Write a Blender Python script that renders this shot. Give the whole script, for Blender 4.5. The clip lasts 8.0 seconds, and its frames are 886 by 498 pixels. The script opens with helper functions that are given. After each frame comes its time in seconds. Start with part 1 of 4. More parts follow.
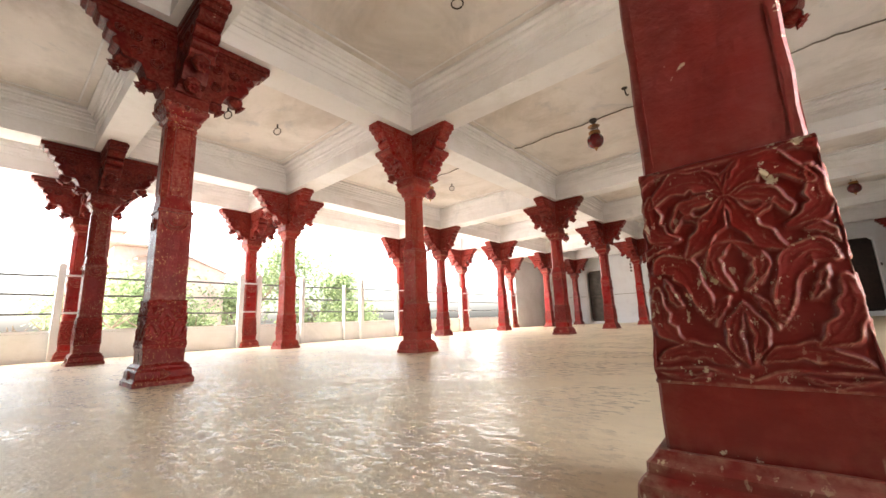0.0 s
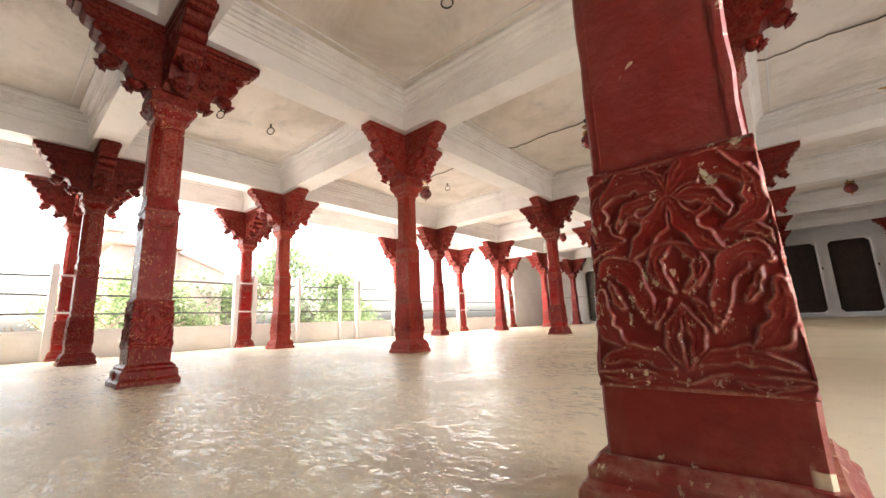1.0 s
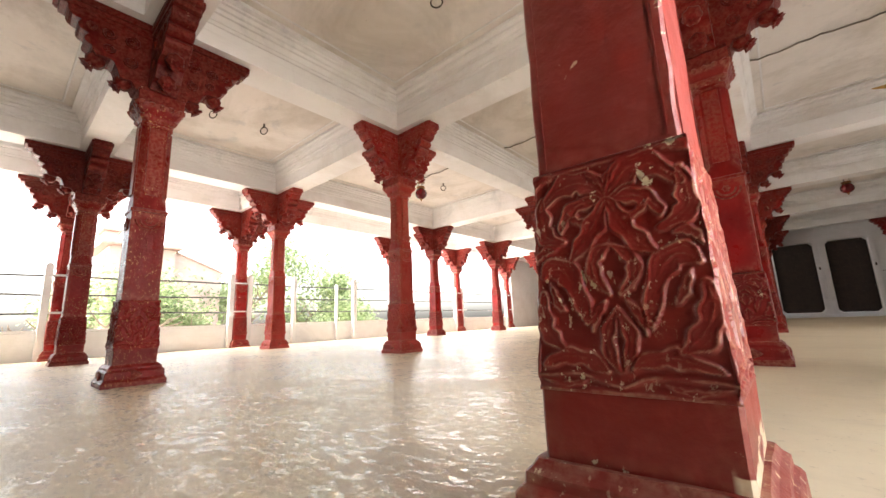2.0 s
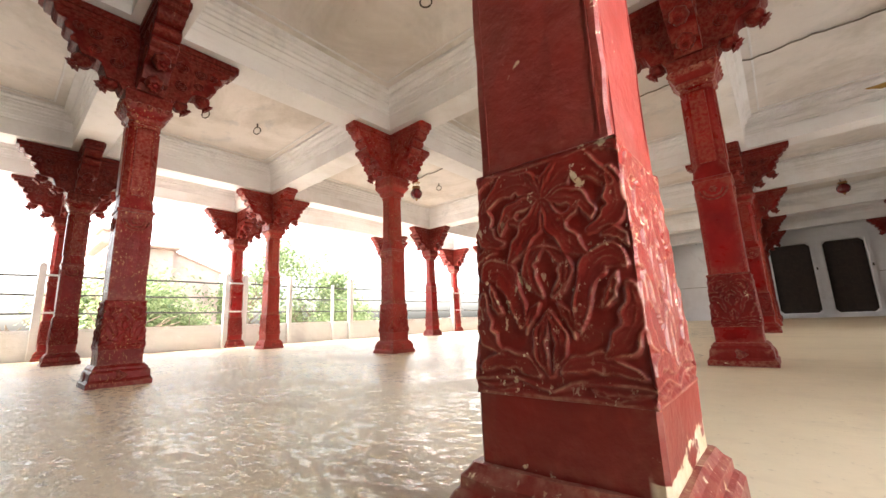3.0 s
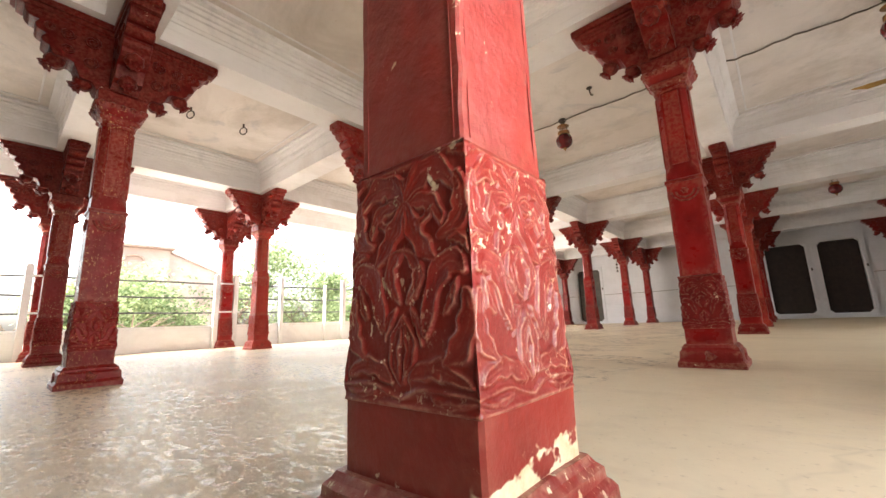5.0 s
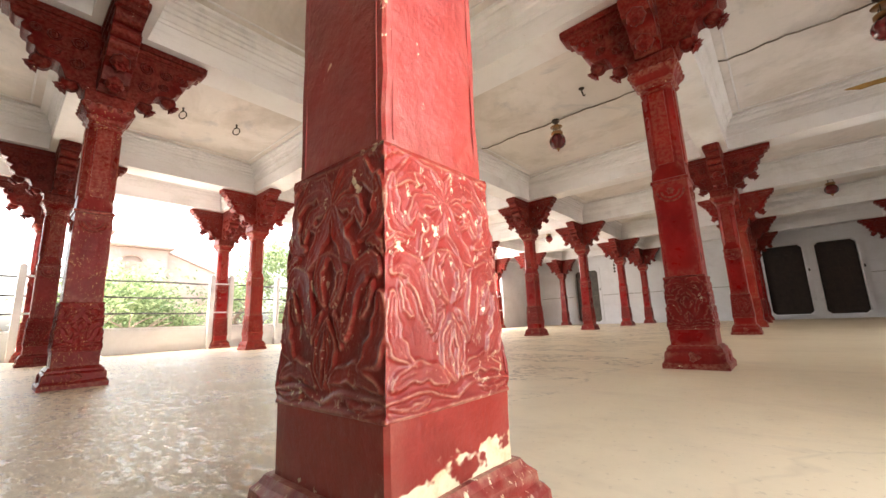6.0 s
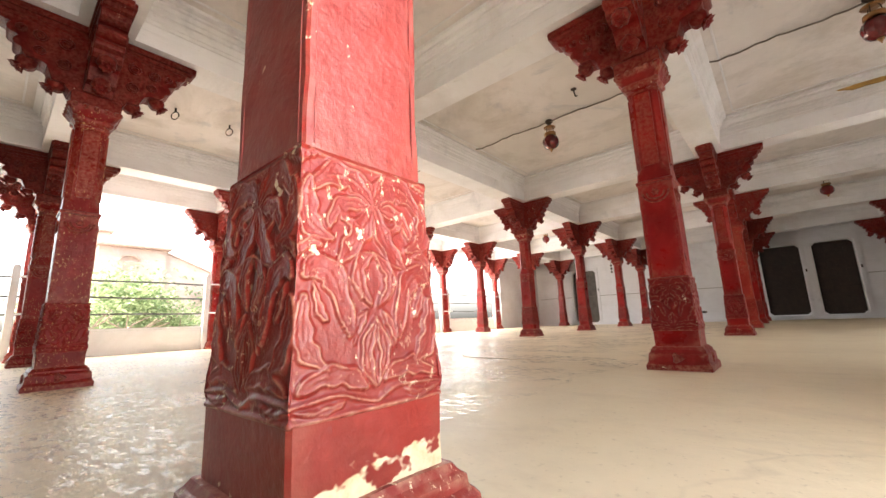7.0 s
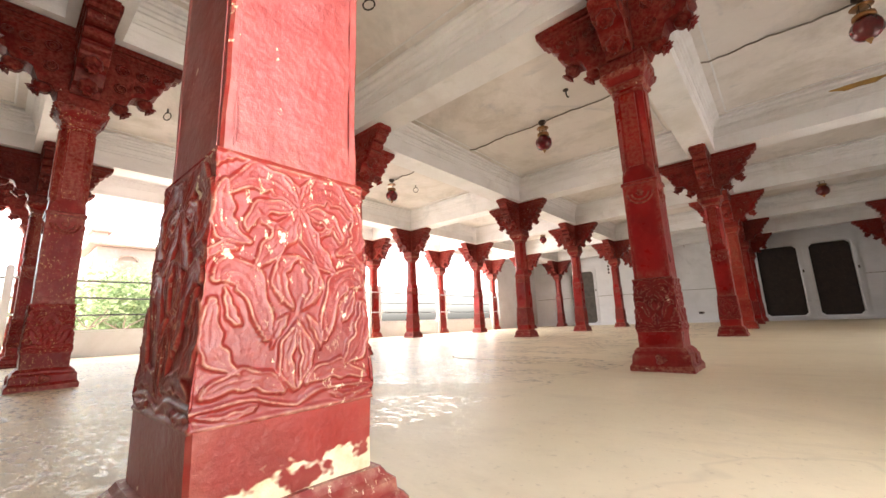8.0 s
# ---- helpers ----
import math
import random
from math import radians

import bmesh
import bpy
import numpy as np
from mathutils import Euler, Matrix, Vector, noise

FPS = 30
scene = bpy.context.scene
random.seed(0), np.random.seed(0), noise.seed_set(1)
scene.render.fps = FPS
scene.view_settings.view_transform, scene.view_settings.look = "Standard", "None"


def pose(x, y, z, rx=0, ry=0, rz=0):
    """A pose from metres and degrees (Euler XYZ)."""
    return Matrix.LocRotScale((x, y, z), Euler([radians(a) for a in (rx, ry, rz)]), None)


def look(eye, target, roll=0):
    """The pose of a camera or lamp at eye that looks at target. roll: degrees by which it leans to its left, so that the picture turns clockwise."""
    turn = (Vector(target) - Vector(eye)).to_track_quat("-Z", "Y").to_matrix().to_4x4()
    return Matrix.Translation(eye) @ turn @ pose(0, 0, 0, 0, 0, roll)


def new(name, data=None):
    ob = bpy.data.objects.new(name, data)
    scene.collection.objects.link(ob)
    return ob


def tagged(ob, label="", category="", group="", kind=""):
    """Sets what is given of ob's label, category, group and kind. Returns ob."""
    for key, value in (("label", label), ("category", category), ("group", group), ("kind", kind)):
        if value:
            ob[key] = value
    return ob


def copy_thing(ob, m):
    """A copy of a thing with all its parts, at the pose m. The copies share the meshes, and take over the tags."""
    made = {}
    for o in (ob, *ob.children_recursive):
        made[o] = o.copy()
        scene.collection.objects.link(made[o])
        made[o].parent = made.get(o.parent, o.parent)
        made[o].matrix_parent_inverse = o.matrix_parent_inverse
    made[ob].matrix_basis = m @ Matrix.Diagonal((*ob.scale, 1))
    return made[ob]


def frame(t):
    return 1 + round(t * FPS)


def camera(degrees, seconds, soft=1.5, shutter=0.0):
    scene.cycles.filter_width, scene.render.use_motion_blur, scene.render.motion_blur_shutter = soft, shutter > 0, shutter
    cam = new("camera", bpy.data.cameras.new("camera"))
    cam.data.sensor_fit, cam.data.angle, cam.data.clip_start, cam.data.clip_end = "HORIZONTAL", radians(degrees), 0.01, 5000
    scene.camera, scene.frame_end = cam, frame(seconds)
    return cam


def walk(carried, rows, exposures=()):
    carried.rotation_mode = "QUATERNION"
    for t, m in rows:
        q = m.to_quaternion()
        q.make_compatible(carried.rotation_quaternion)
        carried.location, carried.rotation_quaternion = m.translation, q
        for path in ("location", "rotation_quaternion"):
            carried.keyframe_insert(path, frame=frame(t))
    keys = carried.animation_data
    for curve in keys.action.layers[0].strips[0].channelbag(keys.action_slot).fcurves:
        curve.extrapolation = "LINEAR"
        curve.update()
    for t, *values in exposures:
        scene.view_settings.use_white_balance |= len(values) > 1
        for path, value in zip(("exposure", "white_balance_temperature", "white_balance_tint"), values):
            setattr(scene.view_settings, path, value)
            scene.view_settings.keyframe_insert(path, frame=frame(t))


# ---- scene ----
cam = camera(97.58, 8.0)
PATH = [
    (0, pose(0.0004, 0.0005, 0.3280, 100.621, 2.310, 41.009)),
    (0.5, pose(0.0310, 0.0320, 0.3281, 100.598, 2.296, 41.012)),
    (1, pose(0.0621, 0.0637, 0.3282, 100.578, 2.284, 41.015)),
    (1.5, pose(0.0936, 0.0955, 0.3282, 100.563, 2.271, 41.020)),
    (2, pose(0.1258, 0.1274, 0.3283, 100.552, 2.259, 41.025)),
    (2.5, pose(0.1584, 0.1595, 0.3284, 100.545, 2.247, 41.032)),
    (3, pose(0.1915, 0.1917, 0.3285, 100.541, 2.235, 41.040)),
    (3.5, pose(0.2252, 0.2241, 0.3286, 100.542, 2.223, 41.048)),
    (4, pose(0.2594, 0.2566, 0.3286, 100.546, 2.212, 41.058)),
    (4.5, pose(0.2940, 0.2892, 0.3287, 100.555, 2.201, 41.069)),
    (5, pose(0.3293, 0.3220, 0.3288, 100.567, 2.190, 41.081)),
    (5.5, pose(0.3650, 0.3549, 0.3289, 100.584, 2.180, 41.094)),
    (6, pose(0.4012, 0.3880, 0.3290, 100.604, 2.170, 41.108)),
    (6.5, pose(0.4380, 0.4212, 0.3290, 100.628, 2.160, 41.123)),
    (7, pose(0.4753, 0.4545, 0.3291, 100.657, 2.150, 41.139)),
    (7.5, pose(0.5130, 0.4880, 0.3292, 100.689, 2.141, 41.156)),
    (8, pose(0.5514, 0.5216, 0.3293, 100.725, 2.132, 41.175)),
]
EXPOSURE, KELVIN, TINT = 3.46, 6800, 10
TREES = [(-17.6, 3.4, 2.6, 1.6), (-21.5, 7.4, 3.2, 2.0), (-18.6, 10.3, 5.2, 2.4), (-17.4, 12.0, 3.4, 1.3), (-22.5, 3.0, 2.6, 1.8), (-19.5, 5.6, 1.6, 1.8)]
DOORWAY_WATTS = 1.05
BALCONY_WATTS = 31.0
EAST_WATTS = 1.0
walk(cam, PATH, [(0.0, EXPOSURE, KELVIN, TINT), (8.0, EXPOSURE, KELVIN, TINT)])

# ---- world and sun ----
SUN_EL, SUN_AZ = radians(62), radians(195)
world = bpy.data.worlds.new("overcast_sky")
scene.world = world
world.use_nodes = True
wn = world.node_tree.nodes
sky = wn.new("ShaderNodeTexSky")
sky.sky_type, sky.sun_disc = "NISHITA", False
sky.sun_elevation, sky.sun_rotation = SUN_EL, SUN_AZ
sky.air_density, sky.dust_density, sky.ozone_density = 1.0, 6.0, 0.6
wn["Background"].inputs["Strength"].default_value = 0.15
haze = wn.new("ShaderNodeHueSaturation")
haze.inputs["Saturation"].default_value = 0.45
world.node_tree.links.new(sky.outputs[0], haze.inputs["Color"])
world.node_tree.links.new(haze.outputs[0], wn["Background"].inputs["Color"])
sun = new("sun", bpy.data.lights.new("sun", "SUN"))
sun.data.energy, sun.data.angle, sun.data.color = 1.4, radians(12), (1.0, 0.95, 0.88)
sun.matrix_world = look((0, 0, 30), (-math.sin(SUN_AZ) * 20, -math.cos(SUN_AZ) * 20, 30 - 20 * math.tan(SUN_EL)))

# lamp in an added, unseen doorway, lighting the front pillar's side face
NEAR_X, NEAR_Y = 1.15, 2.5
ADDED_DOORWAY = (0.1, 1.5, 0.0, 2.05)
EAST = (3.4, 8.0, 0.60, 1.20)
side_fill = new("added_doorway_fill", bpy.data.lights.new("added_doorway_fill", "AREA"))
side_fill.data.shape, side_fill.data.size, side_fill.data.size_y = "RECTANGLE", ADDED_DOORWAY[1] - ADDED_DOORWAY[0], 1.3
side_fill.data.energy, side_fill.data.color, side_fill.data.spread = DOORWAY_WATTS, (1.0, 0.97, 0.95), radians(50)
side_fill.matrix_world = look((NEAR_X - 0.01, (ADDED_DOORWAY[0] + ADDED_DOORWAY[1]) / 2, 0.95), (0, (ADDED_DOORWAY[0] + ADDED_DOORWAY[1]) / 2, 0.95))

# lamp in an assumed, unseen east opening, aimed low at the pillars' side faces
east_fill = new("east_opening_fill", bpy.data.lights.new("east_opening_fill", "AREA"))
east_fill.data.shape, east_fill.data.size, east_fill.data.size_y = "RECTANGLE", EAST[1] - EAST[0], EAST[3] - EAST[2]
east_fill.data.energy, east_fill.data.color, east_fill.data.spread = EAST_WATTS, (1.0, 0.98, 0.97), radians(55)
east_fill.matrix_world = look((3.10, (EAST[0] + EAST[1]) / 2, (EAST[2] + EAST[3]) / 2), (0, (EAST[0] + EAST[1]) / 2, 0.5))

# added lamp panel beyond the far railing, boosting the sky and hiding the horizon
far_fill = new("balcony_fill", bpy.data.lights.new("balcony_fill", "AREA"))
far_fill.data.shape, far_fill.data.size, far_fill.data.size_y = "RECTANGLE", 6.0, 2.5
far_fill.data.energy, far_fill.data.color = BALCONY_WATTS, (1.0, 0.98, 0.97)
far_fill.matrix_world = look((-8.25, 10.3, 1.25), (0, 10.3, 1.25))

# ---- plan ----
ROW = {"A": -0.041, "B": -3.236, "C": -6.303, "D": -7.795, "Z": 2.86}
COL = [0.783, 3.261, 7.253, 9.991, 13.02, 15.6]
Y_BACK, Y_END = -2.2, 16.35
SOFFIT, CEIL, HALF_BEAM = 2.606, 3.06, 0.165


# ---- helpers ----
def material(name, build):
    m = bpy.data.materials.new(name)
    m.use_nodes = True
    build(m.node_tree, m.node_tree.nodes["Principled BSDF"])
    return m


def node(nt, kind, **vals):
    n = nt.nodes.new(kind)
    for k, v in vals.items():
        n.inputs[k].default_value = v
    return n


def wire_up(nt, a, b):
    nt.links.new(a, b)


def noise_node(nt, scale, detail=4.0, rough=0.6, coords="Object", stretch=None, distort=0.0):
    tc = nt.nodes.new("ShaderNodeTexCoord")
    n = node(nt, "ShaderNodeTexNoise", Scale=scale, Detail=detail, Roughness=rough, Distortion=distort)
    src = tc.outputs[coords]
    if coords == "Object":
        info = nt.nodes.new("ShaderNodeObjectInfo")
        add = nt.nodes.new("ShaderNodeVectorMath")
        add.operation = "ADD"
        mul = nt.nodes.new("ShaderNodeVectorMath")
        mul.operation = "SCALE"
        mul.inputs[0].default_value = (7.3, 5.1, 9.7)
        wire_up(nt, info.outputs["Random"], mul.inputs["Scale"])
        wire_up(nt, src, add.inputs[0])
        wire_up(nt, mul.outputs[0], add.inputs[1])
        src = add.outputs[0]
    if stretch:
        mp = nt.nodes.new("ShaderNodeMapping")
        mp.inputs["Scale"].default_value = stretch
        wire_up(nt, src, mp.inputs["Vector"])
        src = mp.outputs[0]
    wire_up(nt, src, n.inputs["Vector"])
    return n


def ramp(nt, src, lo, hi, a=(0, 0, 0, 1), b=(1, 1, 1, 1)):
    r = nt.nodes.new("ShaderNodeValToRGB")
    r.color_ramp.elements[0].position, r.color_ramp.elements[1].position = lo, hi
    r.color_ramp.elements[0].color, r.color_ramp.elements[1].color = a, b
    wire_up(nt, src, r.inputs[0])
    return r.outputs[0]


def mix(nt, fac, a, b):
    m = nt.nodes.new("ShaderNodeMix")
    m.data_type = "RGBA"
    for sock, v in ((m.inputs[0], fac), (m.inputs[6], a), (m.inputs[7], b)):
        if isinstance(v, (tuple, float)):
            sock.default_value = v
        else:
            wire_up(nt, v, sock)
    return m.outputs[2]


def bump(nt, bsdf, src, strength, distance, normal=None):
    b = node(nt, "ShaderNodeBump", Strength=strength, Distance=distance)
    wire_up(nt, src, b.inputs["Height"])
    if normal:
        wire_up(nt, normal, b.inputs["Normal"])
    wire_up(nt, b.outputs[0], bsdf.inputs["Normal"])
    return b.outputs[0]


def times(nt, a, b):
    m = nt.nodes.new("ShaderNodeMath")
    m.operation = "MULTIPLY"
    for i, v in enumerate((a, b)):
        if isinstance(v, float):
            m.inputs[i].default_value = v
        else:
            wire_up(nt, v, m.inputs[i])
    return m.outputs[0]


# ---- materials ----
def red_paint(chips, patch=0.0, wear=0.5, gloss=0.4, flecks=False, matt=0.0, lo=(0.185, 0.006, 0.0065, 1), hi=(0.33, 0.0125, 0.0125, 1), even=0.0, brush=0.6, crease_shade=0.35, ridge=0.512, fade=0.0, under=((0.58, 0.43, 0.25, 1), (0.74, 0.65, 0.48, 1))):
    def build(nt, p):
        big = noise_node(nt, 3.0, 3.0)
        col = ramp(nt, big.outputs[0], 0.3, 0.72, lo, hi)
        streak = noise_node(nt, 30.0, 4.0, stretch=(1, 1, 0.6))
        col = mix(nt, times(nt, ramp(nt, streak.outputs[0], 0.5, 0.75), 0.3), col, (0.34, 0.04, 0.035, 1.0))
        chalk = noise_node(nt, 26.0, 5.0, 0.7, stretch=(0.5, 0.5, 1.4), distort=0.6)
        col = mix(nt, times(nt, ramp(nt, chalk.outputs[0], 0.42, 0.68), fade), col, (0.40, 0.10, 0.085, 1.0))
        geo = nt.nodes.new("ShaderNodeNewGeometry")
        edge = ramp(nt, geo.outputs["Pointiness"], ridge, ridge + 0.035)
        grime = noise_node(nt, 45.0, 5.0)
        col = mix(nt, times(nt, times(nt, edge, ramp(nt, grime.outputs[0], 0.38, 0.62)), wear), col, (0.34, 0.15, 0.10, 1.0))
        # Concave creases are darkened in the colour, standing in for shade in the recesses.
        crease_mask = ramp(nt, geo.outputs["Pointiness"], 0.40, 0.485, (1, 1, 1, 1), (0, 0, 0, 1))
        col = mix(nt, times(nt, crease_mask, crease_shade), col, (0.09, 0.012, 0.010, 1.0))
        chip = noise_node(nt, 24.0, 5.0, 0.66)
        area = noise_node(nt, 2.6, 2.0)
        mask = ramp(nt, times(nt, chip.outputs[0], ramp(nt, area.outputs[0], 0.25, 0.8, (0.72 + even, 0.72 + even, 0.72 + even, 1), (1.12 - even / 3, 1.12 - even / 3, 1.12 - even / 3, 1))), chips, chips + 0.025)
        if flecks:
            speck = noise_node(nt, 85.0, 4.0, 0.66, stretch=(1, 1, 0.6))
            zone = noise_node(nt, 4.0, 3.0)
            fleck = times(nt, ramp(nt, speck.outputs[0], 0.605, 0.645), ramp(nt, zone.outputs[0], 0.42, 0.58))
            m0 = nt.nodes.new("ShaderNodeMath")
            m0.operation = "MAXIMUM"
            wire_up(nt, fleck, m0.inputs[0])
            wire_up(nt, mask, m0.inputs[1])
            mask = m0.outputs[0]
        if patch:
            tc = nt.nodes.new("ShaderNodeTexCoord")
            sep = nt.nodes.new("ShaderNodeSeparateXYZ")
            wob = noise_node(nt, 15.0, 3.0, stretch=(1, 1, 1.5))
            wire_up(nt, tc.outputs["Object"], sep.inputs[0])
            z = node(nt, "ShaderNodeMath")
            z.operation = "MULTIPLY_ADD"
            wire_up(nt, wob.outputs[0], z.inputs[0])
            z.inputs[1].default_value = 0.2
            wire_up(nt, sep.outputs[2], z.inputs[2])
            low = ramp(nt, z.outputs[0], patch, patch + 0.006, (1, 1, 1, 1), (0, 0, 0, 1))
            side = ramp(nt, sep.outputs[0], 0.098, 0.104)
            both = times(nt, low, side)
            m = nt.nodes.new("ShaderNodeMath")
            m.operation = "MAXIMUM"
            wire_up(nt, both, m.inputs[0])
            wire_up(nt, mask, m.inputs[1])
            mask = m.outputs[0]
        cream = noise_node(nt, 30.0)
        tan = ramp(nt, cream.outputs[0], 0.35, 0.65, *under)
        col = mix(nt, mask, col, tan)
        wire_up(nt, col, p.inputs["Base Color"])
        rg = noise_node(nt, 8.0, 4.0)
        wire_up(nt, ramp(nt, rg.outputs[0], 0.3, 0.7, (0.24 + matt, 0.24 + matt, 0.24 + matt, 1), (0.42 + matt, 0.42 + matt, 0.42 + matt, 1)), p.inputs["Roughness"])
        p.inputs["Specular IOR Level"].default_value = gloss
        fine = noise_node(nt, 55.0, 5.0, 0.65)
        n1 = bump(nt, p, fine.outputs[0], brush, 0.0055)
        bump(nt, p, mask, 0.4, -0.002, n1)
    return build


def plaster(light, dark, stain, amount, scale=1.3):
    def build(nt, p):
        big = noise_node(nt, scale, 5.0, 0.65, "Object")
        col = ramp(nt, big.outputs[0], 0.32, 0.7, dark, light)
        st = noise_node(nt, 0.7, 6.0, 0.7, distort=0.6)
        col = mix(nt, times(nt, ramp(nt, st.outputs[0], 0.48, 0.70), amount), col, stain)
        blue = noise_node(nt, 0.9, 5.0, 0.7, distort=1.0)
        col = mix(nt, times(nt, ramp(nt, blue.outputs[0], 0.60, 0.72), amount), col, (0.40, 0.41, 0.45, 1.0))
        sp = noise_node(nt, 28.0, 3.0)
        col = mix(nt, times(nt, ramp(nt, sp.outputs[0], 0.68, 0.74), 0.35), col, stain)
        lime = noise_node(nt, 1.6, 5.0, 0.7, stretch=(1, 1, 14), distort=0.3)
        col = mix(nt, times(nt, ramp(nt, lime.outputs[0], 0.54, 0.70), 0.5 * amount), col, (0.46, 0.45, 0.46, 1.0))
        wire_up(nt, col, p.inputs["Base Color"])
        p.inputs["Roughness"].default_value = 0.85
        p.inputs["Specular IOR Level"].default_value = 0.25
        br = noise_node(nt, 22.0, 5.0, 0.6, stretch=(1, 1, 2.5))
        n1 = bump(nt, p, br.outputs[0], 0.5, 0.008)
        lump = noise_node(nt, 4.0, 2.0)
        bump(nt, p, lump.outputs[0], 0.35, 0.025, n1)
    return build


def concrete(nt, p):
    a = noise_node(nt, 0.55, 6.0, 0.62, "Object", distort=0.4)
    col = ramp(nt, a.outputs[0], 0.3, 0.7, (0.71, 0.60, 0.42, 1), (0.82, 0.715, 0.525, 1))
    b = noise_node(nt, 4.5, 6.0, 0.7)
    col = mix(nt, times(nt, ramp(nt, b.outputs[0], 0.5, 0.75), 0.16), col, (0.42, 0.34, 0.25, 1.0))
    grit = noise_node(nt, 45.0, 3.0, 0.6)
    col = mix(nt, times(nt, ramp(nt, grit.outputs[0], 0.62, 0.70), 0.3), col, (0.36, 0.28, 0.19, 1.0))
    smear = noise_node(nt, 1.0, 5.0, 0.7, stretch=(1.0, 2.6, 1.0), distort=0.8)
    col = mix(nt, times(nt, ramp(nt, smear.outputs[0], 0.52, 0.70), 0.35), col, (0.50, 0.40, 0.28, 1.0))
    tc = nt.nodes.new("ShaderNodeTexCoord")
    wob = noise_node(nt, 1.1, 4.0)
    add = nt.nodes.new("ShaderNodeVectorMath")
    add.operation = "MULTIPLY_ADD"
    wire_up(nt, wob.outputs["Color"], add.inputs[0])
    add.inputs[1].default_value = (0.9, 0.9, 0.0)
    wire_up(nt, tc.outputs["Object"], add.inputs[2])
    vor = node(nt, "ShaderNodeTexVoronoi", Scale=0.33)
    vor.feature = "DISTANCE_TO_EDGE"
    wire_up(nt, add.outputs[0], vor.inputs["Vector"])
    crack = ramp(nt, vor.outputs["Distance"], 0.0, 0.0035, (1, 1, 1, 1), (0, 0, 0, 1))
    broken = noise_node(nt, 0.9, 2.0)
    crack = times(nt, crack, ramp(nt, broken.outputs[0], 0.52, 0.6))
    col = mix(nt, times(nt, crack, 0.15), col, (0.2, 0.15, 0.11, 1.0))
    wire_up(nt, col, p.inputs["Base Color"])
    g = noise_node(nt, 10.0, 6.0, 0.7)
    wire_up(nt, ramp(nt, g.outputs[0], 0.45, 0.66, (0.48, 0.48, 0.48, 1), (0.40, 0.40, 0.40, 1)), p.inputs["Roughness"])
    p.inputs["Specular IOR Level"].default_value = 0.32
    f1 = noise_node(nt, 24.0, 4.0, 0.6)
    patchy = noise_node(nt, 1.3, 3.0)
    bump(nt, p, times(nt, f1.outputs[0], ramp(nt, patchy.outputs[0], 0.35, 0.65, (0.35, 0.35, 0.35, 1), (1, 1, 1, 1))), 0.5, 0.008)
    # rubbed spots with a skin of polish
    spots = noise_node(nt, 26.0, 5.0, 0.65, stretch=(0.7, 1.5, 1.0))
    zone = noise_node(nt, 1.6, 3.0, 0.6)
    rubbed = times(nt, ramp(nt, spots.outputs[0], 0.51, 0.575), ramp(nt, zone.outputs[0], 0.42, 0.54))
    place = nt.nodes.new("ShaderNodeSeparateXYZ")
    wire_up(nt, add.outputs[0], place.inputs[0])
    rubbed = times(nt, rubbed, ramp(nt, place.outputs[0], -1.6, -0.8, (1, 1, 1, 1), (0, 0, 0, 1)))
    rubbed = times(nt, rubbed, ramp(nt, place.outputs[1], 1.3, 2.0, (1, 1, 1, 1), (0, 0, 0, 1)))
    wire_up(nt, rubbed, p.inputs["Coat Weight"])
    p.inputs["Coat Roughness"].default_value = 0.12
    p.inputs["Coat IOR"].default_value = 1.48
    tilt = nt.nodes.new("ShaderNodeBump")
    tilt.inputs["Strength"].default_value, tilt.inputs["Distance"].default_value = 0.8, 0.012
    wire_up(nt, f1.outputs[0], tilt.inputs["Height"])
    wire_up(nt, tilt.outputs[0], p.inputs["Coat Normal"])


def simple(color, rough, metal=0.0, vary=0.25, scale=12.0, rel=0.15):
    def build(nt, p):
        n = noise_node(nt, scale, 5.0)
        lo = tuple(c * (1 - vary) for c in color) + (1,)
        hi = tuple(min(1.0, c * (1 + vary)) for c in color) + (1,)
        wire_up(nt, ramp(nt, n.outputs[0], 0.3, 0.7, lo, hi), p.inputs["Base Color"])
        p.inputs["Roughness"].default_value, p.inputs["Metallic"].default_value = rough, metal
        f = noise_node(nt, scale * 5, 4.0)
        bump(nt, p, f.outputs[0], rel, 0.004)
    return build


def foliage(nt, p):
    geo = nt.nodes.new("ShaderNodeNewGeometry")
    col = ramp(nt, geo.outputs["Random Per Island"], 0.0, 1.0, (0.085, 0.135, 0.05, 1), (0.29, 0.35, 0.18, 1))
    wire_up(nt, col, p.inputs["Base Color"])
    p.inputs["Roughness"].default_value = 0.5
    p.inputs["Subsurface Weight"].default_value = 0.0
    tr = nt.nodes.new("ShaderNodeBsdfTranslucent")
    wire_up(nt, col, tr.inputs["Color"])
    ms = nt.nodes.new("ShaderNodeMixShader")
    ms.inputs[0].default_value = 0.5
    wire_up(nt, p.outputs[0], ms.inputs[1])
    wire_up(nt, tr.outputs[0], ms.inputs[2])
    wire_up(nt, ms.outputs[0], nt.nodes["Material Output"].inputs["Surface"])


def lamp_glass(nt, p):
    n = noise_node(nt, 20.0)
    wire_up(nt, ramp(nt, n.outputs[0], 0.3, 0.7, (0.10, 0.004, 0.006, 1), (0.17, 0.008, 0.01, 1)), p.inputs["Base Color"])
    p.inputs["Roughness"].default_value = 0.15
    p.inputs["Coat Weight"].default_value = 0.2


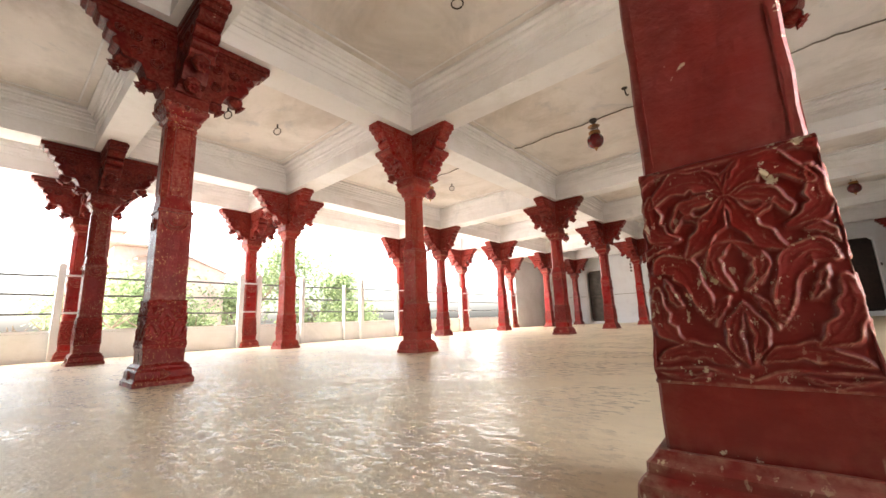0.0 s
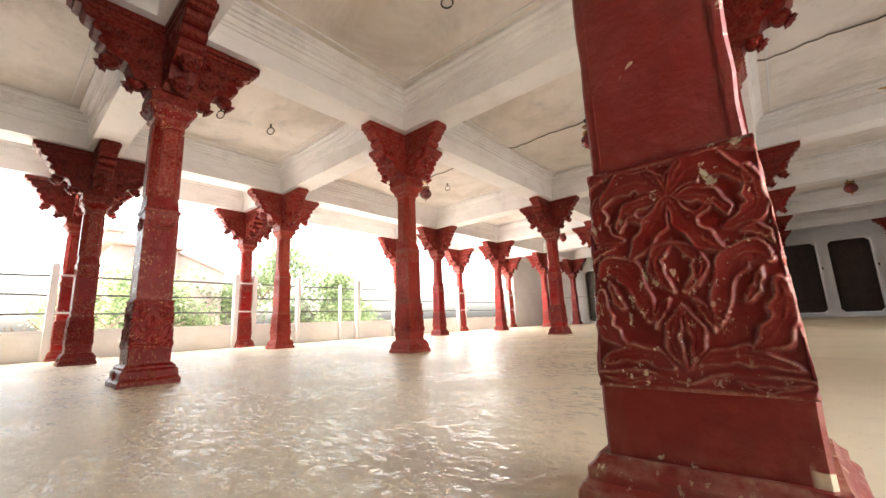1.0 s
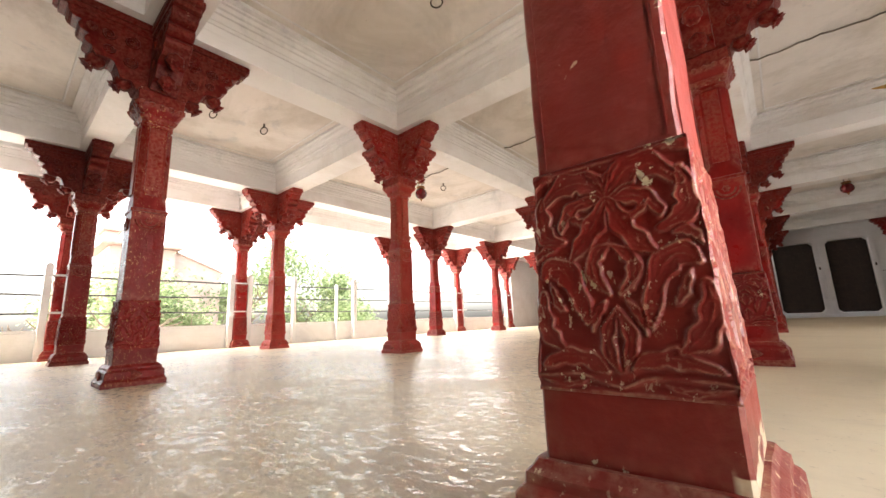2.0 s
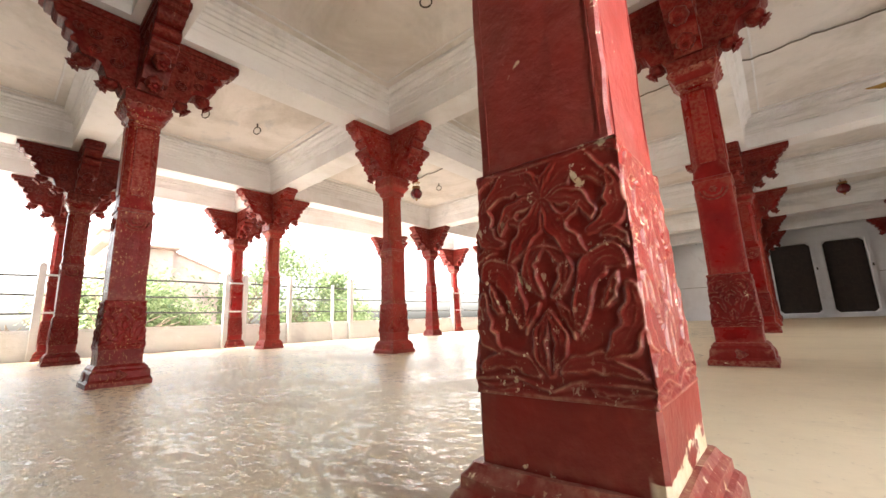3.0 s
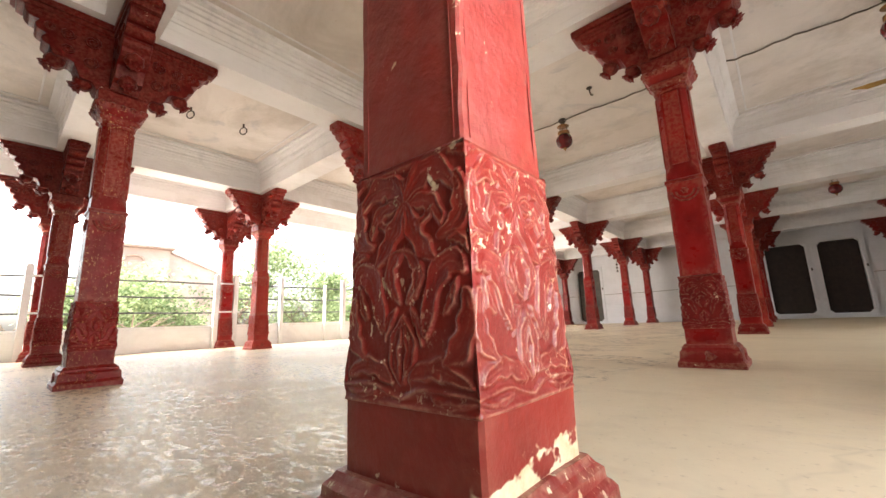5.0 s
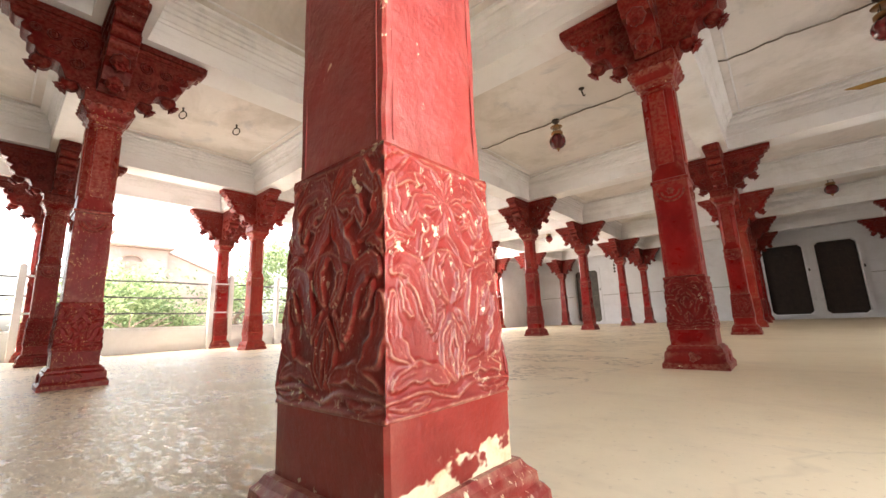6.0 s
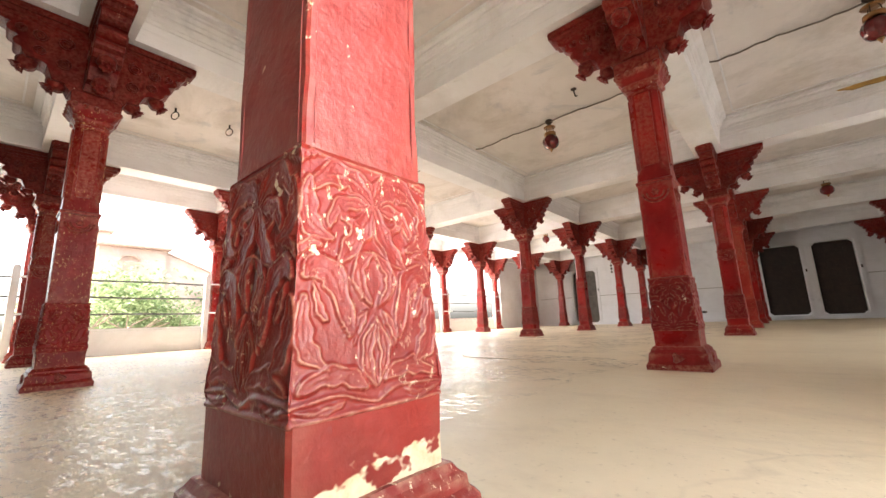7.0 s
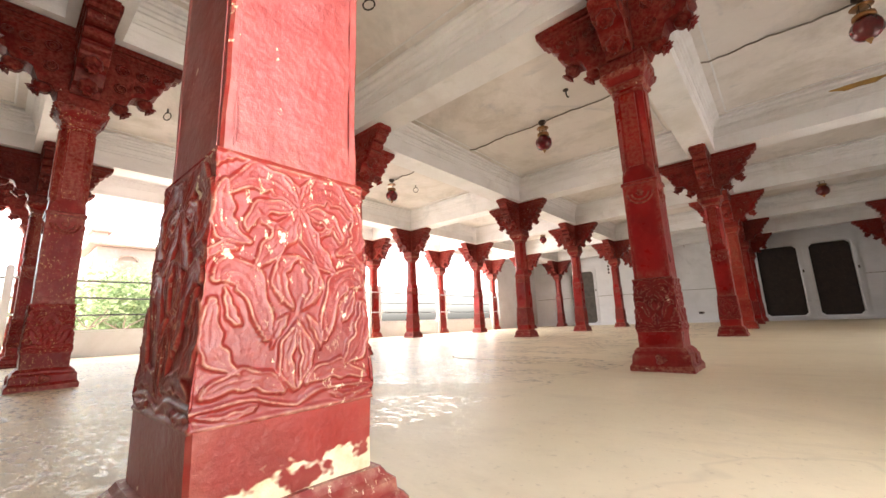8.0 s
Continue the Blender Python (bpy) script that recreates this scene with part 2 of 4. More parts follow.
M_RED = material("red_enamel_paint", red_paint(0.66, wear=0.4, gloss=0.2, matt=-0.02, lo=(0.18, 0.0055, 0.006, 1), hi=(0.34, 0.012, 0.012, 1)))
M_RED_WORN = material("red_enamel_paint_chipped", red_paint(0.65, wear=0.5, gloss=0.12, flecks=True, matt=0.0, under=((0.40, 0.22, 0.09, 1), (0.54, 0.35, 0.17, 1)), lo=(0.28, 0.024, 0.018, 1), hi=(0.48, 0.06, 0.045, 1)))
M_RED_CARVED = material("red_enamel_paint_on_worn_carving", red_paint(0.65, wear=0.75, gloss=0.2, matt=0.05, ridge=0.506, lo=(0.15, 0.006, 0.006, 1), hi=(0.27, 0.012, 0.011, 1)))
# Same red as the shafts, with the capitals' shade put into a darker base.
M_RED_ARM_SHADED = material("red_capital_paint_shaded", red_paint(0.665, wear=0.3, gloss=0.15, matt=0.03, lo=(0.11, 0.004, 0.004, 1), hi=(0.21, 0.008, 0.008, 1)))
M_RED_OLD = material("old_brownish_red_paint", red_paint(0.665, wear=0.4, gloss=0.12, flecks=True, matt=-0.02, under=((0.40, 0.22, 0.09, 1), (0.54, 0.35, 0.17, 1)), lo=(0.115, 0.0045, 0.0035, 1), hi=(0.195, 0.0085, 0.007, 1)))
# Old red again, its base lowered further to carry the shade on these capitals.
M_RED_OLD_ARM_SHADED = material("old_red_capital_paint_shaded", red_paint(0.67, wear=0.2, gloss=0.1, matt=0.05, lo=(0.07, 0.003, 0.0025, 1), hi=(0.135, 0.006, 0.005, 1)))
M_RED_RELIEF = material("red_enamel_paint_on_relief", red_paint(0.635, wear=1.0, gloss=0.55, flecks=True, matt=0.06, even=0.2, ridge=0.503, fade=0.12, brush=0.35, crease_shade=0.05, lo=(0.15, 0.0065, 0.004, 1), hi=(0.25, 0.011, 0.0065, 1)))
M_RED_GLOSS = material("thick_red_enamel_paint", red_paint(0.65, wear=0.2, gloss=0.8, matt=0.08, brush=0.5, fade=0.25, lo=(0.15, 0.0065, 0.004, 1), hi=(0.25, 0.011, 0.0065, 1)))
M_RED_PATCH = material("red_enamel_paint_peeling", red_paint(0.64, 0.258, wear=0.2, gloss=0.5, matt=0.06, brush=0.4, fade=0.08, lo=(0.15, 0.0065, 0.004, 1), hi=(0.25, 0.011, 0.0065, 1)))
M_PLASTER = material("limewashed_plaster", plaster((0.88, 0.87, 0.885, 1), (0.81, 0.795, 0.805, 1), (0.52, 0.46, 0.41, 1), 0.38))
M_CEIL = material("limewashed_ceiling", plaster((0.83, 0.785, 0.765, 1), (0.74, 0.69, 0.665, 1), (0.40, 0.34, 0.28, 1), 0.6))
M_WALL = material("whitewashed_wall", plaster((0.86, 0.87, 0.90, 1), (0.79, 0.795, 0.82, 1), (0.52, 0.51, 0.51, 1), 0.3))
M_WHITE = material("white_painted_masonry", plaster((0.86, 0.87, 0.90, 1), (0.79, 0.80, 0.82, 1), (0.50, 0.48, 0.45, 1), 0.3, 3.0))
# Kept dark for unseen walls, so little bounce light reaches the front pillar.
M_DARK_WALL = material("dark_wall_against_bounce", plaster((0.15, 0.12, 0.105, 1), (0.11, 0.09, 0.08, 1), (0.07, 0.06, 0.05, 1), 0.4))
M_FLOOR = material("polished_cement", concrete)
M_RAIL = material("grey_painted_steel", simple((0.06, 0.055, 0.05), 0.5, 0.2))
M_IRON = material("dark_iron", simple((0.07, 0.055, 0.045), 0.5, 0.8))
M_BRASS = material("tarnished_brass", simple((0.30, 0.15, 0.06), 0.35, 0.9))
M_DOOR = material("dark_stained_wood", simple((0.030, 0.018, 0.013), 0.6, 0.0, 0.4, 6.0))
M_GREYWOOD = material("weathered_grey_wood", simple((0.11, 0.095, 0.08), 0.65, 0.0, 0.35, 6.0))
M_CABLE = material("dusty_cable", simple((0.20, 0.17, 0.14), 0.7))
M_LAMP = material("red_lamp_glass", lamp_glass)
M_BARK = material("bark", simple((0.12, 0.085, 0.06), 0.9))
M_LEAF = material("sunlit_foliage", foliage)
M_HOUSE = material("pale_pink_render", plaster((0.46, 0.36, 0.32, 1), (0.37, 0.29, 0.255, 1), (0.24, 0.18, 0.155, 1), 0.4, 0.5))
M_SHUTTER = material("weathered_brown_wood", simple((0.33, 0.22, 0.18), 0.8))
M_HOUSE_WARM = material("bare_brick_render", plaster((0.40, 0.28, 0.23, 1), (0.33, 0.22, 0.18, 1), (0.22, 0.15, 0.12, 1), 0.4, 0.8))
M_GROUND = material("sandy_ground", plaster((0.56, 0.52, 0.47, 1), (0.46, 0.42, 0.38, 1), (0.34, 0.32, 0.26, 1), 0.5, 0.1))


# ---- building blocks ----
def finish(name, bm, mat, parent=None, label="", smooth=False):
    me = bpy.data.meshes.new(name)
    bmesh.ops.recalc_face_normals(bm, faces=bm.faces)
    if smooth:
        for f in bm.faces:
            f.smooth = True
    bm.to_mesh(me)
    bm.free()
    me.materials.append(mat)
    ob = new(name, me)
    if parent:
        ob.parent = parent
    if label:
        ob["label"] = label
    return ob


def part(name, bm, mat, parent, label="", smooth=False):
    return finish(name, bm, mat, parent, label, smooth)


def box(bm, x0, x1, y0, y1, z0, z1, bevel=0.0):
    r = bmesh.ops.create_cube(bm, size=1.0)
    for v in r["verts"]:
        v.co = Vector(((x0 + x1) / 2 + v.co.x * (x1 - x0), (y0 + y1) / 2 + v.co.y * (y1 - y0), (z0 + z1) / 2 + v.co.z * (z1 - z0)))
    if bevel:
        es = list({e for v in r["verts"] for e in v.link_edges})
        bmesh.ops.bevel(bm, geom=es, offset=bevel, segments=2, affect="EDGES")
    return bm


def boxed(*a, bevel=0.0):
    return box(bmesh.new(), *a, bevel=bevel)


def rings(bm, loops, cap=True):
    """Skin a list of closed loops of equal length."""
    vs = [[bm.verts.new(c) for c in lp] for lp in loops]
    n = len(vs[0])
    for a, b in zip(vs, vs[1:]):
        for i in range(n):
            bm.faces.new((a[i], a[(i + 1) % n], b[(i + 1) % n], b[i]))
    if cap:
        bm.faces.new(vs[0][::-1])
        bm.faces.new(vs[-1])
    return bm


def square_loop(h, z, ch=0.0, per=1):
    pts = []
    c = max(ch, 0.0008)
    corner = [(h, -h + c), (h, h - c), (h - c, h), (-h + c, h), (-h, h - c), (-h, -h + c), (-h + c, -h), (h - c, -h)]
    for i in range(8):
        a, b = corner[i], corner[(i + 1) % 8]
        k = per if i % 2 == 0 else 1
        for j in range(k):
            f = j / k
            pts.append(Vector((a[0] + (b[0] - a[0]) * f, a[1] + (b[1] - a[1]) * f, z)))
    return pts


def lathe(bm, profile, seg=16, at=(0, 0, 0), ribs=0, depth=0.0, axis=None):
    loops = []
    for r, z in profile:
        lp = []
        for i in range(seg):
            a = 2 * math.pi * i / seg
            k = r * (1 + depth * math.cos(ribs * a)) if ribs else r
            v = Vector((k * math.cos(a), k * math.sin(a), z))
            if axis:
                v = axis @ v
            lp.append(v + Vector(at))
        loops.append(lp)
    return rings(bm, loops)


def tube(name, pts, radius, mat, parent=None, label=""):
    bm = bmesh.new()
    loops = []
    for i, q in enumerate(pts):
        a, b = Vector(pts[max(0, i - 1)]), Vector(pts[min(len(pts) - 1, i + 1)])
        d = (b - a).normalized()
        s = d.cross(Vector((0, 0, 1)) if abs(d.z) < 0.9 else Vector((1, 0, 0))).normalized()
        u = s.cross(d)
        loops.append([Vector(q) + radius * (math.cos(k * math.pi / 3) * s + math.sin(k * math.pi / 3) * u) for k in range(6)])
    return finish(name, rings(bm, loops), mat, parent, label, True)


# ---- floor, ceiling, beams, walls ----
X_OUT = ROW["D"] - 0.2
floor_bm = boxed(X_OUT, 3.4, Y_BACK - 0.5, Y_END + 0.3, -0.25, 0.0)
floor = tagged(finish("floor", floor_bm, M_FLOOR), "polished cream cement floor with worn glossy patches", "floor", kind="structure")
ceil_bm = boxed(X_OUT, NEAR_X + 0.2, Y_BACK - 0.5, NEAR_Y, CEIL, CEIL + 0.2)
box(ceil_bm, X_OUT, 3.4, NEAR_Y, Y_END + 0.3, CEIL, CEIL + 0.2)
ceil = tagged(finish("ceiling", ceil_bm, M_CEIL),
              "limewashed coffered ceiling with faint stains", "ceiling", kind="structure")

rows_x = [ROW[k] for k in "DCBAZ"]
cols_y = [Y_BACK] + COL


def beam(name, x0, x1, y0, y1):
    bm = boxed(x0, x1, y0, y1, SOFFIT, CEIL + 0.05)
    return tagged(finish(name, bm, M_PLASTER), "whitewashed plaster beam above red pillars", "beam", kind="structure")


for x in rows_x:
    beam("beam", x - HALF_BEAM, x + HALF_BEAM, NEAR_Y + 0.3 if x > 2 else Y_BACK - 0.3, Y_END)
for y in cols_y:
    for a, b in zip(rows_x, rows_x[1:]):
        beam("beam", a + HALF_BEAM, NEAR_X if b > 2 and y < NEAR_Y else b - HALF_BEAM, y - HALF_BEAM, y + HALF_BEAM)

CORNICE = [(0.0, 2.80), (0.010, 2.805), (0.010, 2.835), (0.018, 2.84), (0.018, 2.905), (0.034, 2.912), (0.034, 2.945),
           (0.052, 2.955), (0.062, 2.985), (0.082, 2.992), (0.082, 3.012), (0.125, 3.024), (0.125, 3.056), (0.0, 3.056)]


def cornice(x0, x1, y0, y1):
    loops = []
    for d, z in CORNICE:
        loops.append([Vector((x0 + d, y0 + d, z)), Vector((x1 - d, y0 + d, z)), Vector((x1 - d, y1 - d, z)), Vector((x0 + d, y1 - d, z))])
    bm = rings(bmesh.new(), loops, cap=False)
    fillet = []
    for d, z in ((0.20, CEIL - 0.002), (0.203, CEIL - 0.012), (0.217, CEIL - 0.012), (0.22, CEIL - 0.002)):
        fillet.append([Vector((x0 + d, y0 + d, z)), Vector((x1 - d, y0 + d, z)), Vector((x1 - d, y1 - d, z)), Vector((x0 + d, y1 - d, z))])
    rings(bm, fillet, cap=False)
    me = finish("cornice", bm, M_PLASTER)
    return tagged(me, "stepped plaster cornice round a ceiling coffer", "cornice", kind="structure")


for a, b in zip(rows_x, rows_x[1:]):
    for c, d in zip(cols_y, cols_y[1:]):
        if b > 2 and c < NEAR_Y:
            continue
        cornice(a + HALF_BEAM, b - HALF_BEAM, c + HALF_BEAM, d - HALF_BEAM)


def wall_with_openings(name, x0, x1, y0, y1, z0, z1, openings, label):
    """A wall along x, with openings given as (xa, xb, za, zb)."""
    bm = bmesh.new()
    x = x0
    for xa, xb, za, zb in sorted(openings):
        box(bm, x, xa, y0, y1, z0, z1)
        if za > z0:
            box(bm, xa, xb, y0, y1, z0, za)
        box(bm, xa, xb, y0, y1, zb, z1)
        x = xb
    box(bm, x, x1, y0, y1, z0, z1)
    bmesh.ops.remove_doubles(bm, verts=bm.verts, dist=0.0001)
    return tagged(finish(name, bm, M_WALL), label, "wall", kind="structure")


DOORS = [(-6.06, -5.13, 0.09, 2.16), (0.10, 1.05, 0.14, 2.24), (1.33, 2.20, 0.13, 2.24)]
wall_with_openings("wall_north", ROW["D"] - 0.2, 4.2, Y_END, Y_END + 0.3, 0.0, CEIL, DOORS, "whitewashed end wall with three dark doors")
# South walls are unseen; they close the hall and hold back light.
for nm, a in (("wall_west", (ROW["D"] - 0.2, ROW["D"] + 0.05, 13.3, Y_END - 0.002, 0.0, SOFFIT)),
              ("wall_southwest", (ROW["D"] - 0.2, ROW["D"] - 0.02, Y_BACK - 0.298, -1.3, 0.0, SOFFIT)),
              ("wall_south", (X_OUT, NEAR_X + 0.2, Y_BACK - 0.5, Y_BACK - 0.3, 0.0, CEIL)),
              # East walls, sill and lintel are unseen, sized to limit the side light.
              ("wall_east", (3.12, 3.4, EAST[1], Y_END - 0.002, 0.0, CEIL)),
              ("wall_southeast", (3.12, 3.4, NEAR_Y + 0.302, EAST[0], 0.0, CEIL)),
              ("wall_middle", (NEAR_X + 0.202, 3.4, NEAR_Y, NEAR_Y + 0.3, 0.0, CEIL)),
              ("sill_east", (3.12, 3.4, EAST[0] + 0.002, EAST[1] - 0.002, 0.0, EAST[2])),
              ("lintel_east", (3.12, 3.4, EAST[0] + 0.002, EAST[1] - 0.002, EAST[3], CEIL)),
              # Near walls and lintel are added out of view to frame the doorway lamp.
              ("wall_near_north", (NEAR_X, NEAR_X + 0.2, ADDED_DOORWAY[1], NEAR_Y - 0.002, 0.0, CEIL)),
              ("wall_near_south", (NEAR_X, NEAR_X + 0.2, Y_BACK - 0.3, ADDED_DOORWAY[0], 0.0, CEIL)),
              ("lintel_near", (NEAR_X, NEAR_X + 0.2, ADDED_DOORWAY[0] + 0.002, ADDED_DOORWAY[1] - 0.002, ADDED_DOORWAY[3], CEIL))):
    tagged(finish(nm, boxed(*a), M_DARK_WALL if "south" in nm else M_WALL), "plain dark wall out of view, added to cut bounce light" if "south" in nm else "plain whitewashed wall closing the hall", "wall", kind="structure")

# ---- pillars ----
# leaves of one half of the panel: three points of the curved midrib (across, up) and the half width
UPPER_LEAVES = [(0.06, 2.44, 0.36, 3.00, 0.88, 2.44, 0.19), (0.88, 2.56, 1.02, 2.00, 0.58, 1.88, 0.15), (0.10, 2.36, 0.58, 2.46, 0.60, 2.02, 0.11),
                (0.00, 2.48, 0.04, 2.72, 0.24, 2.84, 0.07), (0.04, 2.36, 0.18, 1.95, 0.50, 1.62, 0.15)]
LOWER_LEAVES = [(0.00, 1.78, 0.42, 1.60, 0.08, 1.18, 0.10), (0.90, 1.46, 0.54, 1.82, 0.34, 0.84, 0.18), (0.93, 1.22, 0.96, 0.70, 0.62, 0.50, 0.14),
                (0.00, 1.02, 0.24, 0.60, 0.03, 0.28, 0.09), (0.14, 0.30, 0.50, 0.58, 0.90, 0.30, 0.12), (0.42, 0.14, 0.65, 0.04, 0.95, 0.14, 0.05)]

FILL_LEAVES = [(0.72, 2.86, 0.90, 2.90, 0.97, 2.74, 0.06), (0.20, 2.10, 0.42, 2.16, 0.52, 2.30, 0.06), (0.70, 1.80, 0.90, 1.86, 0.97, 1.66, 0.07),
               (0.14, 1.10, 0.26, 0.98, 0.28, 0.72, 0.06), (0.62, 1.02, 0.76, 1.10, 0.82, 1.36, 0.06), (0.24, 1.66, 0.30, 1.44, 0.20, 1.24, 0.05)]


def leaf_height(a, b, spec, bold):
    """Height of one raised, lobed leaf with a proud rim and midrib, on arrays of places."""
    x0, y0, x1, y1, x2, y2, wide = spec
    t = np.linspace(0, 1, 30)
    cx = (1 - t) ** 2 * x0 + 2 * t * (1 - t) * x1 + t * t * x2
    cy = (1 - t) ** 2 * y0 + 2 * t * (1 - t) * y1 + t * t * y2
    d = np.hypot(a[..., None] - cx, b[..., None] - cy)
    near = d.argmin(axis=-1)
    d, p = d.min(axis=-1), t[near]
    w = wide * np.sin(np.pi * (0.06 + 0.9 * p ** 0.85)) ** 0.6 * (1 + 0.16 * np.sin(17 * p + 9 * x1))
    k = w - d
    plate = 1 / (1 + np.exp(-k / (0.006 * bold)))
    rim = np.exp(-((k - 0.026 * bold) / (0.016 * bold)) ** 2)
    rib = np.exp(-(d / (0.018 * bold)) ** 2) * (k > 0.05)
    return plate * (0.66 - 0.22 * np.clip(k / wide, 0, 1)) + 0.28 * rim + 0.09 * (bold == 1.0) * np.exp(-((k - 0.082) / 0.014) ** 2) + 0.20 * rib


def carving(nu, nv, bold):
    """Height 0..1 of the floral relief on a grid, across and up the panel."""
    u, v = np.meshgrid(np.linspace(-1, 1, nu + 1), np.linspace(0, 2.95, nv + 1), indexing="ij")
    warp = np.array([[noise.noise_vector(Vector((x * 2.2, y * 2.2, 3.0))) for x, y in zip(ru, rv)] for ru, rv in zip(u, v)])
    grain = np.array([[noise.noise(Vector((x * 5, y * 5, 1.0))) + 0.7 * noise.noise(Vector((x * 24, y * 24, 1.0))) for x, y in zip(ru, rv)] for ru, rv in zip(u, v)])
    a, b = np.abs(u) + 0.05 * warp[..., 0], v + 0.06 * warp[..., 1]
    h = np.zeros_like(a)
    for spec in UPPER_LEAVES + LOWER_LEAVES + (FILL_LEAVES if bold == 1.0 else []):
        h = np.maximum(h, leaf_height(a, b, spec, bold))
    h = np.maximum(h, 0.7 * np.exp(-((b - 0.12 - 0.10 * np.abs(np.sin(2.6 * u))) / 0.03) ** 2))
    h = np.maximum(h, 0.9 * np.exp(-(np.hypot(a / 1.6, b - 2.42) / 0.06) ** 2))
    for edge in (0.03, 2.88):
        h = np.maximum(h, 0.75 * np.exp(-((v - edge) / 0.04) ** 2))
    return h + 0.09 * grain


def carved_panel_mesh(fine):
    nu, nv = (130, 190) if fine else (60, 84)
    z0, z1, low, high = 0.226, 0.55, 0.1160, 0.1030
    bm = bmesh.new()
    deep = 0.0050 if fine else 0.0115
    grid = carving(nu, nv, 1.0 if fine else 1.9)
    for side in range(4):
        rot = Matrix.Rotation(side * math.pi / 2, 3, "Z")
        vs = []
        for i in range(nu + 1):
            col = []
            for j in range(nv + 1):
                u, f = -1 + 2 * i / nu, j / nv
                half = low + (high - low) * f
                corner = 0.45 + 0.55 * noise.noise(Vector((7.0, 2.0, 5.5 * f))) + 0.45 * noise.noise(Vector((3.0, 2.0, 19.0 * f)))
                out = half + deep * (corner if i in (0, nu) else float(grid[i][j]))
                wide = u * (half + deep * corner)
                col.append(bm.verts.new(rot @ Vector((wide, -out, z0 + (z1 - z0) * f))))
            vs.append(col)
        for i in range(nu):
            for j in range(nv):
                bm.faces.new((vs[i][j], vs[i + 1][j], vs[i + 1][j + 1], vs[i][j + 1]))
    bmesh.ops.remove_doubles(bm, verts=bm.verts, dist=0.0002)
    loops = [e for e in bm.edges if e.is_boundary]
    bmesh.ops.holes_fill(bm, edges=loops, sides=0)
    return bm


def rough_up(bm, amount, scale=9.0):
    for v in bm.verts:
        v.co += amount * noise.noise_vector(v.co * scale)
    return bm


def shaft_loops(spec, per=3):
    return [square_loop(h, z, c, per) for h, z, c in spec]


def bulge(a, b, out, n=5):
    """Points of a convex scallop from a to b, without its last point."""
    (r0, z0), (r1, z1) = a, b
    dr, dz = r1 - r0, z1 - z0
    return [(r0 + dr * k / n + out * dz * math.sin(math.pi * k / n), z0 + dz * k / n - out * dr * math.sin(math.pi * k / n)) for k in range(n)]


BRACKET = ([(0.06, 2.05), (0.15, 2.06), (0.17, 2.105), (0.24, 2.11), (0.255, 2.15), (0.275, 2.20), (0.30, 2.215), (0.375, 2.22), (0.398, 2.245)]
           + bulge((0.405, 2.27), (0.436, 2.345), 0.3) + bulge((0.426, 2.35), (0.482, 2.43), 0.28) + bulge((0.470, 2.434), (0.545, 2.505), 0.24)
           + [(0.545, 2.507), (0.582, 2.512), (0.588, 2.542), (0.612, 2.55), (0.615, 2.604), (0.06, 2.604)])


def bracket_mesh():
    bm = bmesh.new()
    stations = ((-0.083, 0.0), (-0.078, 0.006), (0.078, 0.006), (0.083, 0.0))
    loops = [[Vector((r + (g if i > 1 else 0), y, z)) for i, (r, z) in enumerate(BRACKET)] for y, g in stations]
    rings(bm, loops)
    for z0, z1, h, r in ((2.548, 2.600, 0.100, 0.608), (2.508, 2.540, 0.092, 0.568), (2.478, 2.490, 0.088, 0.50)):
        box(bm, 0.07, r, -h, h, z0, z1, 0.004)
    # raised scrolls on both cheeks of the arm
    for sy in (-1, 1):
        for cx, cz, rr in ((0.20, 2.40, 0.050), (0.33, 2.40, 0.044), (0.42, 2.41, 0.032), (0.20, 2.24, 0.045), (0.32, 2.29, 0.036)):
            lp = []
            for k in range(19):
                a = 4.2 * math.pi * k / 18 + cx * 9
                q = rr * (1 - 0.72 * k / 18)
                c = Vector((cx + q * math.cos(a), sy * 0.083, cz + q * math.sin(a)))
                n = Vector((math.cos(a), 0, math.sin(a)))
                lp.append([c - n * 0.006, c + Vector((0, sy * 0.008, 0)), c + n * 0.006, c - Vector((0, sy * 0.004, 0))])
            rings(bm, lp)
    return rough_up(bm, 0.004, 14)


def bud_mesh():
    bm = bmesh.new()
    lathe(bm, [(0.02, 0.056), (0.044, 0.044), (0.056, 0.020), (0.057, -0.002), (0.050, -0.022), (0.036, -0.034), (0.026, -0.038)], 28, (0, 0, 0), 7, 0.07)
    lathe(bm, [(0.024, -0.030), (0.028, -0.042), (0.036, -0.054), (0.042, -0.064), (0.030, -0.062), (0.018, -0.052), (0.012, -0.058), (0.004, -0.066)], 28, (0, 0, 0), 7, 0.26)
    return rough_up(bm, 0.003, 30)


